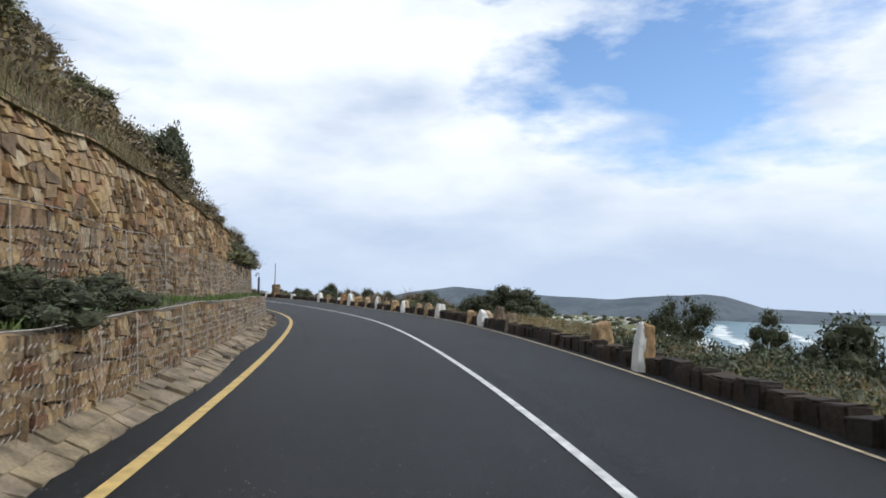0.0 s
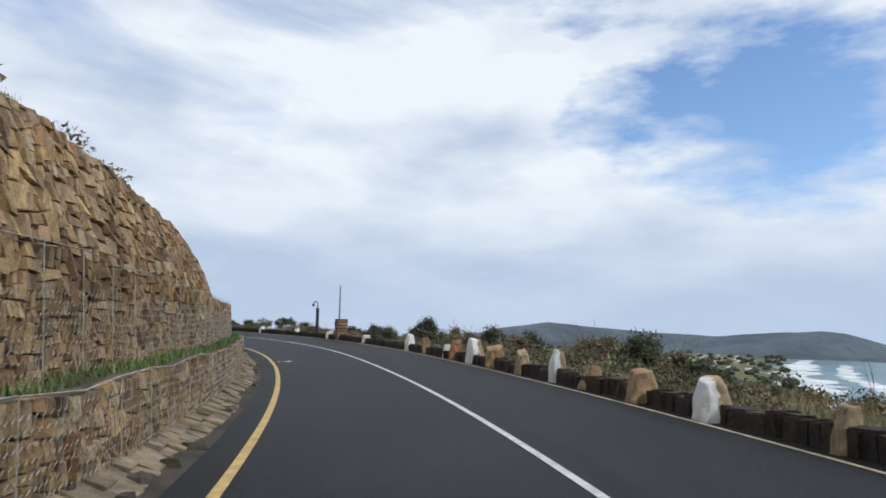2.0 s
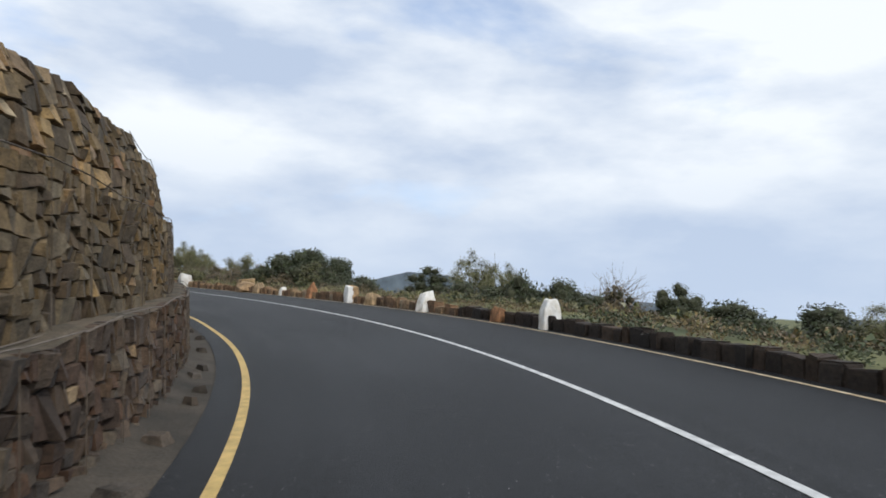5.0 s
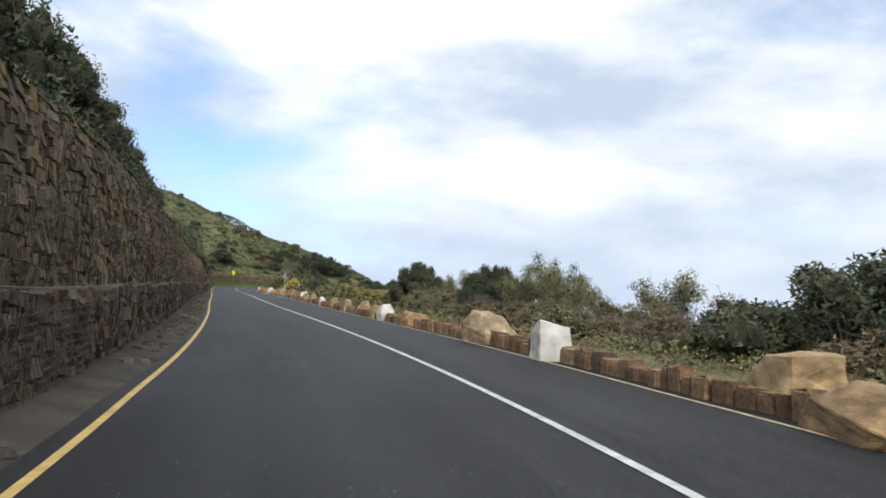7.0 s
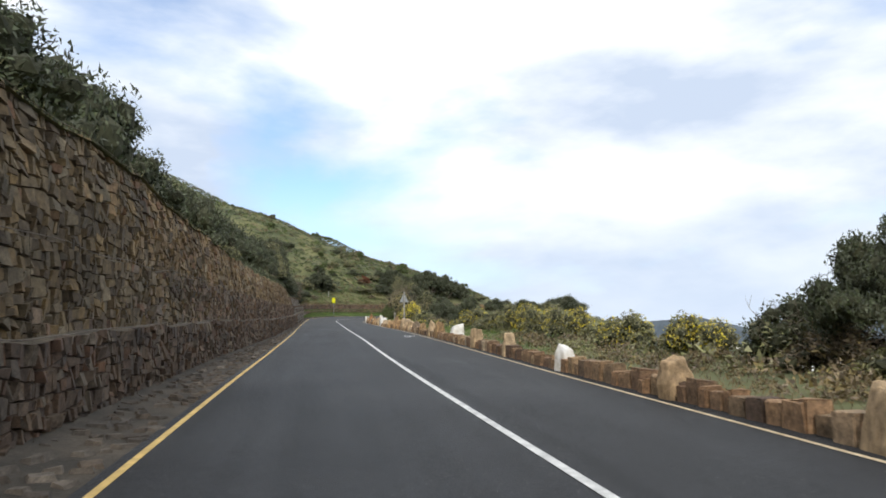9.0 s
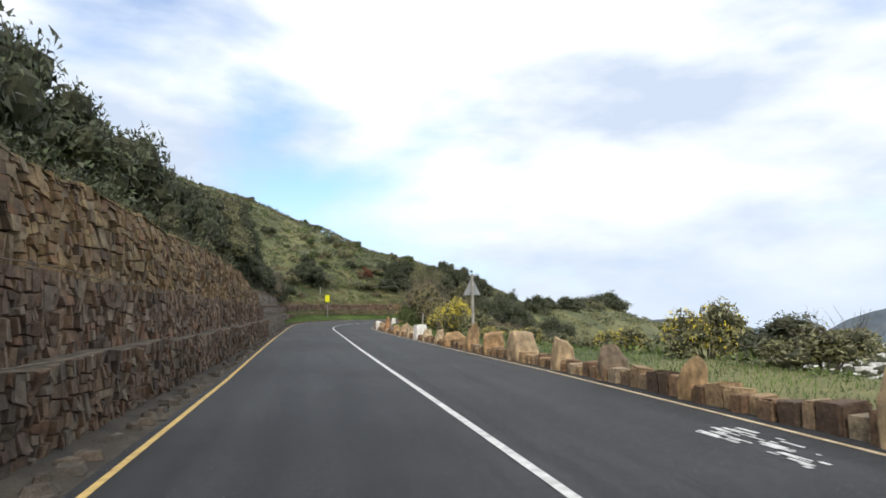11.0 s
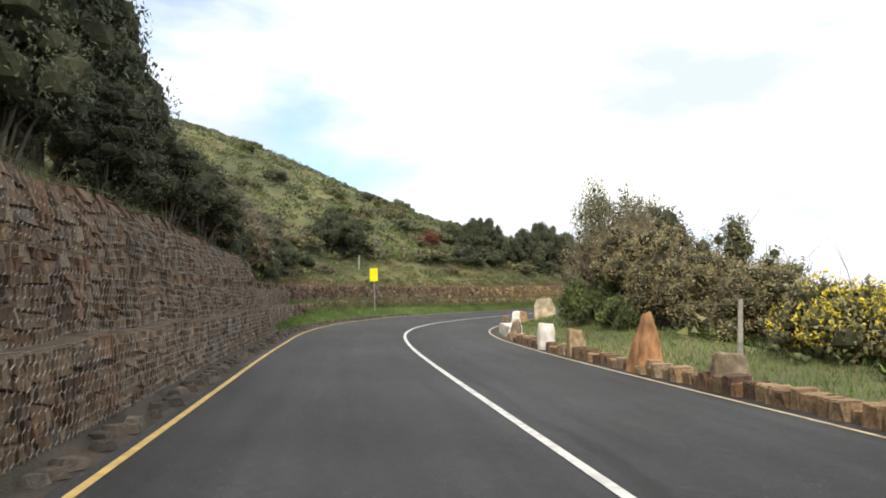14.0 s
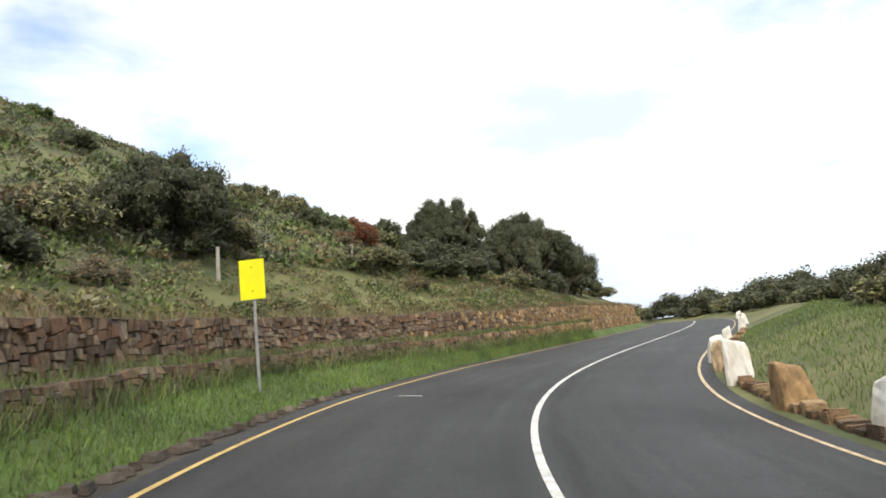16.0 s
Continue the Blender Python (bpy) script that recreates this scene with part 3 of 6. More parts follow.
def ground_z(x, y, sunk=True):
    s, lat = nearest(x, y)
    sc = np.clip(s, SS[0], SS[-1])
    z0 = np.interp(sc, SS, CZ) + np.interp(sc, SS, CF) * np.clip(lat, -6, 6)
    wl, re = wall_lat(sc) - back(sc), right_edge(sc)
    hill, low = hill_h(sc, lat, x, y), low_h(sc, lat, x, y)
    if sunk:
        hill = hill - lerp(-lat + wl, (3.0, 5.5), (0.35, 0.0))
        hill = np.where(lat > wl - 2.6, -0.3, hill)
        low = low - lerp(lat - re, (4.0, 6.0), (0.3, 0.0))
    return z0 + np.where(lat < 0, hill, low)


def axis(lo, hi, step, far):
    mid = np.arange(lo, hi + 0.1, step)
    out = step * np.cumsum(1.22 ** np.arange(1, 60))
    out = out[out < far]
    return np.concatenate([(lo - out)[::-1], mid, hi + out])


gx, gy = axis(-300, 70, 1.5, 1500), axis(-40, 190, 1.5, 1700)
X, Y = np.meshgrid(gx, gy, indexing="ij")
Zg = ground_z(X.ravel(), Y.ravel())
ground = mesh_ob("ground", np.stack([X.ravel(), Y.ravel(), Zg], 1), grid_faces(len(gx), len(gy))[:, ::-1], M["slope"], smooth=True)
tagged(ground, "scrubby hillside falling from the road to the bay", "ground", kind="structure")


def ruled(name, s, base, offs, mat, height, label, category):
    rows = []
    for o in offs:
        lat = base(s) + o
        p = at(s, lat)
        p[:, 2] += height(s, lat, p[:, 0], p[:, 1])
        rows.append(p)
    v = np.stack(rows, 1).reshape(-1, 3)
    f = grid_faces(len(s), len(offs))
    if offs[0] > offs[-1]:
        f = f[:, ::-1]
    return tagged(mesh_ob(name, v, f, mat, smooth=True), label, category, kind="structure")


# ---- the road ----
fine = np.arange(-13.5, 360, 0.69)


def shoulder(s):
    """Asphalt left of the yellow line."""
    return lerp(s, (0, 85, 118, 214, 230), (0.45, 0.36, 0.15, 0.15, 0.36))


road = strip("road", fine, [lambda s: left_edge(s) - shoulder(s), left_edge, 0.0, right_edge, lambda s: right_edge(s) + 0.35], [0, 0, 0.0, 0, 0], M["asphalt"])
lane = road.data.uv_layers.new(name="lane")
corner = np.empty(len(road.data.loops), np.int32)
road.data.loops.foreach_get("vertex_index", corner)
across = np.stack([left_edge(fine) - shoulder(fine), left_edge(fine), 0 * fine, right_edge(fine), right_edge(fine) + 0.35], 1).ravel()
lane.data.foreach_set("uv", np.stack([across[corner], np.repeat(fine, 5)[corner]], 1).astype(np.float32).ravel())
tagged(road, "worn dark grey asphalt mountain road", "road", kind="structure")


def marking(name, off, width, mat, label):
    half = width if callable(width) else (lambda s: 0 * s + width)
    ob = strip(name, fine, [lambda s: off(s) - half(s) / 2, lambda s: off(s) + half(s) / 2], [0.006, 0.006], mat)
    return tagged(ob, label, "road marking", kind="structure")


marking("road_marking", left_edge, lambda s: lerp(s, (60, 110), (0.105, 0.075)), M["yellow_line"], "solid yellow edge line painted on the asphalt")
marking("road_marking", lambda s: s * 0, 0.095, M["white_line"], "solid white centre line painted on the asphalt")
marking("road_marking", right_edge, 0.07, M["edge_line"], "thin faded cream edge line beside the stones")
gs = fine[fine < 245]
gut = strip("gutter", gs, [wall_lat, lambda s: wall_lat(s) * 0.55 + (left_edge(s) - shoulder(s) + 0.02) * 0.45, lambda s: left_edge(s) - shoulder(s) + 0.02], [lambda s: lerp(s, (214, 224), (0.10, -0.05)), 0.02, -0.015], M["gutter"])
tagged(gut, "earthy gutter between the asphalt and the wall", "gutter", kind="structure")


def verge_edge(s):
    return left_edge(s) - lerp(s, (214, 219, 230, 238), (0.85, 0.8, 0.62, 0.42))


def verge_top(s):
    return lerp(s, (214, 219, 227, 262, 300), (0.03, 0.13, 0.36, 0.34, 0.2))


def verge_h(s, lat, x, y):
    t = np.clip((lat - wall_lat(s)) / (verge_edge(s) - wall_lat(s)), 0, 1)
    return -0.04 + (verge_top(s) + 0.04) * (1 - lerp(t, (0, 0.3, 0.6, 0.85, 1), (0, 0.10, 0.5, 0.84, 1.0)))


vs = fine[fine > 214]
v = strip("grass_verge", vs, [lambda s, k=k: wall_lat(s) * (1 - k) + verge_edge(s) * k for k in (-0.12, 0, 0.15, 0.3, 0.45, 0.6, 0.75, 0.88, 1)],
          [lambda s, k=k: verge_h(s, wall_lat(s) * (1 - k) + verge_edge(s) * k, 0, 0) for k in (0, 0, 0.15, 0.3, 0.45, 0.6, 0.75, 0.88, 1)], M["grass"], smooth=True)
tagged(v, "grass bank sloping from the wall to the asphalt edge", "verge", kind="structure")
ruled("bank", fine[fine < 358], lambda s: wall_lat(s) - back(s), (0.3, 0.0, -1.5, -3.0, -4.6, -6.0), M["slope"],
      lambda s, l, x, y: hill_h(s, l, x, y), "scrubby bank above the wall", "ground")
ruled("verge", fine, right_edge, (0.30, 0.9, 1.8, 2.8, 4.2, 6.2), M["slope"],
      lambda s, l, x, y: np.where(l < right_edge(s) + 0.5, -0.01, low_h(s, l, x, y)), "strip of rough ground behind the roadside stones", "verge")


# ---- helpers for things ----
def part(name, bm, mat, parent, label=""):
    me = bpy.data.meshes.new(name)
    bm.to_mesh(me)
    bm.free()
    me.materials.append(mat)
    ob = new(name, me)
    ob.parent = parent
    return tagged(ob, label) if label else ob


def thing(name, m, label, category, group=""):
    ob = new(name)
    ob.matrix_world = m
    return tagged(ob, label, category, group)


def place(s, lat, h=0.0, turn=0.0):
    """A pose on the road's line: y ahead along the road, x to its right."""
    p = at(float(s), float(lat), float(h))
    return Matrix.Translation(Vector(p)) @ Matrix.Rotation(heading(s) + turn, 4, "Z")


def box(bm, size, centre=(0, 0, 0), bevel=0.0):
    r = bmesh.ops.create_cube(bm, size=1.0, matrix=Matrix.Translation(centre) @ Matrix.Diagonal((*size, 1)))
    if bevel:
        edges = list({e for v in r["verts"] for e in v.link_edges})
        bmesh.ops.bevel(bm, geom=edges, offset=bevel, segments=2, affect="EDGES")
    return r["verts"]


def rod(bm, a, b, r1, r2=None, n=8):
    """A tapered round bar from a to b."""
    a, b = Vector(a), Vector(b)
    d = b - a
    m = Matrix.Translation((a + b) / 2) @ d.to_track_quat("Z", "Y").to_matrix().to_4x4()
    bmesh.ops.create_cone(bm, cap_ends=n > 4, segments=n, radius1=r1, radius2=r1 if r2 is None else r2, depth=d.length, matrix=m)


# ---- stones of the retaining wall ----
def halves(poly, rng, lean):
    """Cuts a convex outline in two across its longer side."""
    xs, ys = [p[0] for p in poly], [p[1] for p in poly]
    x0, x1, y0, y1 = min(xs), max(xs), min(ys), max(ys)
    k = rng.uniform(0.34, 0.66)
    px, py = x0 + (x1 - x0) * (k if x1 - x0 > y1 - y0 else 0.5), y0 + (y1 - y0) * (0.5 if x1 - x0 > y1 - y0 else k)
    a = rng.normal(0, lean) + (0.0 if x1 - x0 > (y1 - y0) * rng.uniform(0.8, 1.3) else math.pi / 2)
    nx, ny = math.cos(a), math.sin(a)
    side = [(p[0] - px) * nx + (p[1] - py) * ny for p in poly]
    one, two = [], []
    for i, p in enumerate(poly):
        q, d, e = poly[(i + 1) % len(poly)], side[i], side[(i + 1) % len(poly)]
        (one if d <= 0 else two).append(p)
        if d * e < 0:
            c = (p[0] + (q[0] - p[0]) * d / (d - e), p[1] + (q[1] - p[1]) * d / (d - e))
            one.append(c)
            two.append(c)
    return one, two


def area(poly):
    return 0.5 * abs(sum(p[0] * q[1] - q[0] * p[1] for p, q in zip(poly, poly[1:] + poly[:1])))


def rubble(rng, s0, s1, lo, hi, size, lean=0.14):
    """Outlines of close-fitted angular stones, basket by basket, as (along the road, height) corners."""
    out, a = [], s0
    while a < s1 - 0.02:
        b = min(a + rng.uniform(0.9, 1.15), s1)
        high = float(hi((a + b) / 2) - lo((a + b) / 2))
        todo = [[(a, 0.0), (b, 0.0), (b, high), (a, high)]]
        while todo:
            poly = todo.pop()
            if area(poly) < size * size * rng.choice((0.45, 0.9, 1.3, 2.2)):
                out.append((poly, high))
                continue
            for half in halves(poly, rng, lean):
                if len(half) > 2 and area(half) > 0.0009:
                    todo.append(half)
        a = b
    return out


def stone_set(rng, cells, lo, hi, lat_at, depth):
    """Flat-faced stones with chipped edges from their outlines: corners, faces and the count of corners of each."""
    n = np.array([len(c) for c, _ in cells])
    which = np.repeat(np.arange(len(cells)), n)
    pts = np.array([p for c, _ in cells for p in c])
    high = np.array([h for _, h in cells])[which]
    cen = np.stack([np.bincount(which, pts[:, i]) / n for i in (0, 1)], 1)
    rel = pts - cen[which]
    k1 = rng.uniform(0.76, 0.93, len(cells))[which] + rng.uniform(-0.06, 0.04, len(pts))
    tilt = rng.normal(0, 0.16, (len(cells), 2))[which]
    face = depth * rng.choice((0.3, 0.8, 1.0, 1.35), len(cells))[which] + (tilt * rel).sum(1) + rng.uniform(-0.006, 0.006, len(pts))
    U = np.concatenate([cen[which, 0] + rel[:, 0] * 0.965, cen[which, 0] + rel[:, 0] * k1])
    V = np.concatenate([cen[which, 1] + rel[:, 1] * 0.965, cen[which, 1] + rel[:, 1] * k1])
    V = lo(U) + V / np.concatenate([high, high]) * (hi(U) - lo(U))
    D = np.concatenate([np.full(len(pts), -0.03), np.clip(face, 0.0, 0.12)])
    P = at(U, lat_at(U, V) + D, V)
    return P, n, cen[:, 0]


def joined(P, n):
    """The faces of all the stones of a set."""
    m, first, faces = len(P) // 2, 0, []
    for k in n.tolist():
        faces.append(tuple(range(m + first, m + first + k)))
        for i in range(k):
            j = (i + 1) % k
            faces.append((first + i, first + j, m + first + j, m + first + i))
        first += k
    return faces


def tier(name, s0, s1, lo, hi, lat, zones, label, seed, size=0.175, lip=0.5, skip=None, depth=0.05):
    """One tier of the wall: an earth-dark backing with a coping, and the stones packed in front of it."""
    ss = np.arange(s0, s1 + 0.1, 0.69)
    wall = strip(name, ss, [lambda s: lat(s, lo(s)) - 0.02, lambda s: lat(s, hi(s)) - 0.02, lambda s: lat(s, hi(s)) - lip], [lo, hi, lambda s: hi(s) + 0.0], M["gabion_back"])
    wall.data.flip_normals()
    tagged(wall, label, "wall", kind="structure")
    ledge = strip("ledge", ss, [lambda s: lat(s, hi(s)) - lip, lambda s: lat(s, hi(s)) - 0.06, lambda s: lat(s, hi(s)) + 0.03], [lambda s: hi(s) + 0.012, lambda s: hi(s) + 0.008, lambda s: hi(s) - 0.012], M["ledge"], parent=wall)
    tagged(ledge, "dusty pale coping of the tier")
    rng = np.random.RandomState(seed)
    for a in np.arange(s0, s1, 40.0):
        cells = rubble(rng, a, min(a + 40, s1), lo, hi, size)
        if skip:
            cells = [c for c in cells if not skip[0] < c[0][0][0] < skip[1]]
        P, n, along = stone_set(rng, cells, lo, hi, lat, depth)
        ob = mesh_ob("packed_stone", P, joined(P, n), [M[m] for m in zones[1]], parent=wall)
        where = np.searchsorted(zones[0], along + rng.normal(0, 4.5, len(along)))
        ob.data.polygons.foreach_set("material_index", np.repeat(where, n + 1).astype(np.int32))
        tagged(ob, kind="stuff")
    return wall


def lat1(s, h):
    return wall_lat(s) - 0.05 * h


def lat2(s, h):
    return wall_lat(s) - lerp(s, (0, 45, 60, 75, 216, 226), (0.55, 0.5, 0.28, 0.23, 0.26, 0.30)) - 0.06 * h


def lat3(s, h):
    return wall_lat(s) - lerp(s, (0, 24, 28, 70, 88, 222), (0.80, 0.80, 1.05, 0.92, 0.46, 0.52)) - lerp(s, (24, 29, 70, 88), (0.12, 0.30, 0.30, 0.07)) * (h - 1.6) \
        - 0.15 * np.clip((h - h2(s)) / np.maximum(h3(s) - h2(s), 0.3), 0, 1) ** 3


# where the stones' colour changes along each tier, and their materials
LOW = ((68, 149, 192), ("gabion_warm", "gabion_dark", "gabion_low", "gabion_mixed"))
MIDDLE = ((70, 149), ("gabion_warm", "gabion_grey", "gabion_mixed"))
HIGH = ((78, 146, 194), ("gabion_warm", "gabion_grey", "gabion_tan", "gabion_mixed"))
RUBBLE = ((248,), ("gabion_mixed", "gabion_warm"))

lower = tier("wall_1", -13, 226, lambda s: -0.06 + 0 * s, h1, lat1, LOW, "lower tier of stone-filled wire gabions", 11, skip=(9.0, 18.0), lip=0.9)
tier("wall_2", -13, 226, lambda s: h1(s) - 0.04, h2, lat2, MIDDLE, "second tier of stone-filled wire gabions", 12, lip=0.9)
tier("wall_3", -13, 25, lambda s: h2(s) - 0.04, h3, lat3, HIGH, "third tier of stone-filled wire gabions", 13)
tier("wall_4", 25, 84, lambda s: h2(s) - 0.04, h3, lat3, HIGH, "battered face of stacked yellow sandstone", 14, size=0.23, depth=0.06)
tier("wall_5", 84, 217.2, lambda s: h2(s) - 0.04, h3, lat3, HIGH, "tall upper tier of stone-filled gabions", 15, size=0.2)
tier("wall_6", 226, 330, lambda s: 0.1 + 0 * s, h1, lat1, RUBBLE, "low rubble wall above the grass", 16, size=0.19, depth=0.08)
tier("wall_7", 226, 330, lambda s: h1(s) - 0.04, h2, lat2, RUBBLE, "upper course of the rubble wall", 17, size=0.19, depth=0.07)


def stones_apart():
    """The lower tier's nearest stones, each one apart."""
    rng = np.random.RandomState(21)
    lo = (lambda s: -0.06 + 0 * s)
    cells = [c for c in rubble(rng, 9.0, 18.0, lo, h1, 0.175)]
    P, n, along = stone_set(rng, cells, lo, h1, lat1, 0.05)
    m, first = len(P) // 2, 0
    for k in n.tolist():
        rows = list(range(first, first + k)) + list(range(m + first, m + first + k))
        c = P[rows].mean(0)
        me = bpy.data.meshes.new("stone")
        me.from_pydata([tuple(v) for v in P[rows] - c], [], joined(P[rows], np.array([k])))
        me.materials.append(M["gabion_piece"])
        ob = new("stone", me)
        ob.location = tuple(c)
        ob.parent = lower
        first += k


# sloping pale apron of laid slabs at the foot of the first walls
def apron():
    rng = np.random.RandomState(33)
    base = thing("gutter_apron", place(20, wall_lat(20.0) + 0.2), "pale dusty apron of laid slabs at the wall's foot", "gutter")
    inv = base.matrix_world.inverted()
    for row in (0, 1):
        s = 2.0
        while s < 76:
            w = rng.uniform(0.14, 0.42)
            wide, e = (0.40 + 0.06 * math.sin(s * 0.9)) / 2, rng.uniform(-0.02, 0.02, 8)
            a = wall_lat(s) + 0.02 + row * wide
            lat = np.array([a, a + wide, a + wide, a, a, a + wide, a + wide, a]) + e
            ss = np.array([0, 0, w - 0.004, w - 0.004] * 2) + s + e[::-1]
            z0, z1 = ((0.16, 0.085), (0.082, 0.012))[row]
            hh = np.array([-0.06, -0.06, -0.06, -0.06, z0, z1, z1, z0]) + np.repeat([0, rng.uniform(-0.018, 0.022)], 4) + e * 0.4
            pts = [tuple(inv @ Vector(p)) for p in at(ss, lat, hh)]
            mesh_ob("slab", pts, [(4, 5, 6, 7), (0, 1, 5, 4), (1, 2, 6, 5), (2, 3, 7, 6), (3, 0, 4, 7)], M["apron"], parent=base)
            s += w


apron()


# straight edge and seam wires of the gabion baskets
def basket_wires(s0, s1, lo, hi, lat, parent, seed, mat="wire_rust"):
    rng = np.random.RandomState(seed)
    P, F = [], []

    def bar(a, b, r):
        k = len(P)
        d = np.array([0, 0, r])
        for q in (a, b):
            P.extend([tuple(q + d), tuple(q - d), tuple(q + np.array([r, r, 0]) * 1.2)])
        F.extend([(k, k + 1, k + 4, k + 3), (k + 1, k + 2, k + 5, k + 4), (k + 2, k, k + 3, k + 5)])
    s = s0
    while s < s1:
        n = s + rng.uniform(0.9, 1.1)
        for f in (hi, lo):
            za, zb = float(f(s)) + 0.03 * (f is hi) + rng.uniform(-0.01, 0.01), float(f(n)) + 0.03 * (f is hi)
            bar(at(s, float(lat(s, za)) + 0.085, za), at(n, float(lat(n, zb)) + 0.085, zb), 0.006)
        if rng.rand() < 0.6:
            za, zb = float(lo(s)), float(hi(s)) + 0.02
            x = s + rng.uniform(-0.02, 0.02)
            bar(at(s, float(lat(s, za)) + 0.09, za), at(x, float(lat(x, zb)) + 0.09, zb), 0.005)
        s = n
    tagged(mesh_ob("edge_wire", P, F, M[mat], parent=parent), "thick selvedge and seam wires of the baskets", kind="stuff")


for k, (a, b) in enumerate(((2, 64), (64, 226))):
    basket_wires(a, b, lambda s: 0 * s, h1, lat1, lower, 50 + k, "wire" if a < 60 else "wire_rust")
    basket_wires(a, b, lambda s: h1(s), h2, lat2, bpy.data.objects["wall_2"], 60 + k, "wire" if a < 60 else "wire_rust")
basket_wires(2, 25, h2, h3, lat3, bpy.data.objects["wall_3"], 70)
basket_wires(84, 216, h2, h3, lat3, bpy.data.objects["wall_5"], 71)


# pitched stones in the gutter
def pitching():
    rng = np.random.RandomState(31)
    out = []
    for s in np.arange(-12, 236, 0.27):
        a, b = (wall_lat(s) + 0.12 if s < 219 else verge_edge(s) - 0.15), left_edge(s) - shoulder(s)
        n = max(1, int((b - a) / 0.24))
        for k in range(n):
            if rng.rand() < (0.88 if s > 118 else 0.2):
                out.append((s + rng.uniform(-0.14, 0.14), a + (b - a) * (k + 0.5) / n + rng.uniform(-0.08, 0.08), rng.uniform(0.09, 0.27), rng.uniform(0.09, 0.24), k / n))
    o = np.array(out)
    n = len(o)
    cu, cv = np.array([-1, 1, 1, -1]) * 0.5, np.array([-1, -1, 1, 1]) * 0.5
    u = (cu + rng.uniform(-0.22, 0.22, (n, 4))) * o[:, 2:3]
    w = (cv + rng.uniform(-0.22, 0.22, (n, 4))) * o[:, 3:4]
    turn = rng.uniform(-0.7, 0.7, (n, 1))
    u, w = u * np.cos(turn) - w * np.sin(turn), u * np.sin(turn) + w * np.cos(turn)
    ht = 0.075 * (1 - o[:, 4:5]) - 0.012
    lowp = at(o[:, 0:1] + u, o[:, 1:2] + w, ht - 0.06)
    highp = at(o[:, 0:1] + u * 0.7, o[:, 1:2] + w * 0.7, ht + rng.uniform(0.0, 0.03, (n, 4)))
    P = np.concatenate([lowp, highp], 1).reshape(-1, 3)
    base = np.arange(n)[:, None] * 8
    F = np.concatenate([base + np.array(f) for f in [(7, 6, 5, 4), (4, 5, 1, 0), (5, 6, 2, 1), (6, 7, 3, 2), (7, 4, 0, 3)]], 0)
    tagged(mesh_ob("pitching_stone", P, F, M["pitching"], parent=gut), kind="stuff")


pitching()


# ---- hexagonal wire netting over the gabions ----
def netting(s0, s1, lo, hi, lat, parent, mat, cell=0.105, r=0.0034):
    ns, nh = int((s1 - s0) / cell), int((hi(s0) - lo(s0)) / (cell * 0.86))
    segs = []
    for j in range(nh):
        for i in range(ns):
            x, y = s0 + (i + 0.5 * (j % 2)) * cell, j * cell * 0.86
            segs += [(x, y, x + cell / 2, y + cell * 0.28), (x, y, x - cell / 2, y + cell * 0.28), (x + cell / 2, y + cell * 0.28, x + cell / 2, y + cell * 0.86)]
    g = np.array(segs)
    lo0 = lo(g[:, 0])
    rng = np.random.RandomState(5)
    out = 0.075 + 0.015 * np.sin(g[:, 0] * 5) * np.sin(g[:, 1] * 7)
    pts = []
    for du, dv, dd in ((0, r, 0), (r, -r, 0), (0, 0, r * 1.6)):
        pts.append(at(g[:, 0] + du, lat(g[:, 0], lo0 + g[:, 1]) + out + dd, lo0 + g[:, 1] + dv))
    for du, dv, dd in ((0, r, 0), (r, -r, 0), (0, 0, r * 1.6)):
        pts.append(at(g[:, 2] + du, lat(g[:, 2], lo0 + g[:, 3]) + out + dd, lo0 + g[:, 3] + dv))
    P = np.stack(pts, 1).reshape(-1, 3)
    b = np.arange(len(g))[:, None] * 6
    F = np.concatenate([b + np.array(f) for f in [(1, 2, 5, 4), (2, 0, 3, 5)]], 0)
    tagged(mesh_ob("wire_netting", P, F, M[mat], parent=parent), "rusting galvanised hexagonal wire", kind="stuff")


for a, b, w in ((4, 62, "wire"), (84, 112, "wire_rust"), (196, 224, "wire")):
    netting(a, b, lambda s: 0 * s, h1, lat1, lower, w)
    netting(a, b, lambda s: h1(s) + 0.02, h2, lat2, bpy.data.objects["wall_2"], w)


netting(196, 216, h2, h3, lat3, bpy.data.objects["wall_5"], "wire")


# ---- low kerb of upright stones along the drop ----
def kerb_block(rng):
    bm = bmesh.new()
    box(bm, (1, 1, 1), (0, 0, 0.5), 0.07)
    for v in bm.verts:
        v.co += Vector((rng.uniform(-0.06, 0.06), rng.uniform(-0.05, 0.05), rng.uniform(-0.07, 0.07) * (v.co.z > 0.5)))
    me = bpy.data.meshes.new("stone")
    bm.to_mesh(me)
    bm.free()
    return me


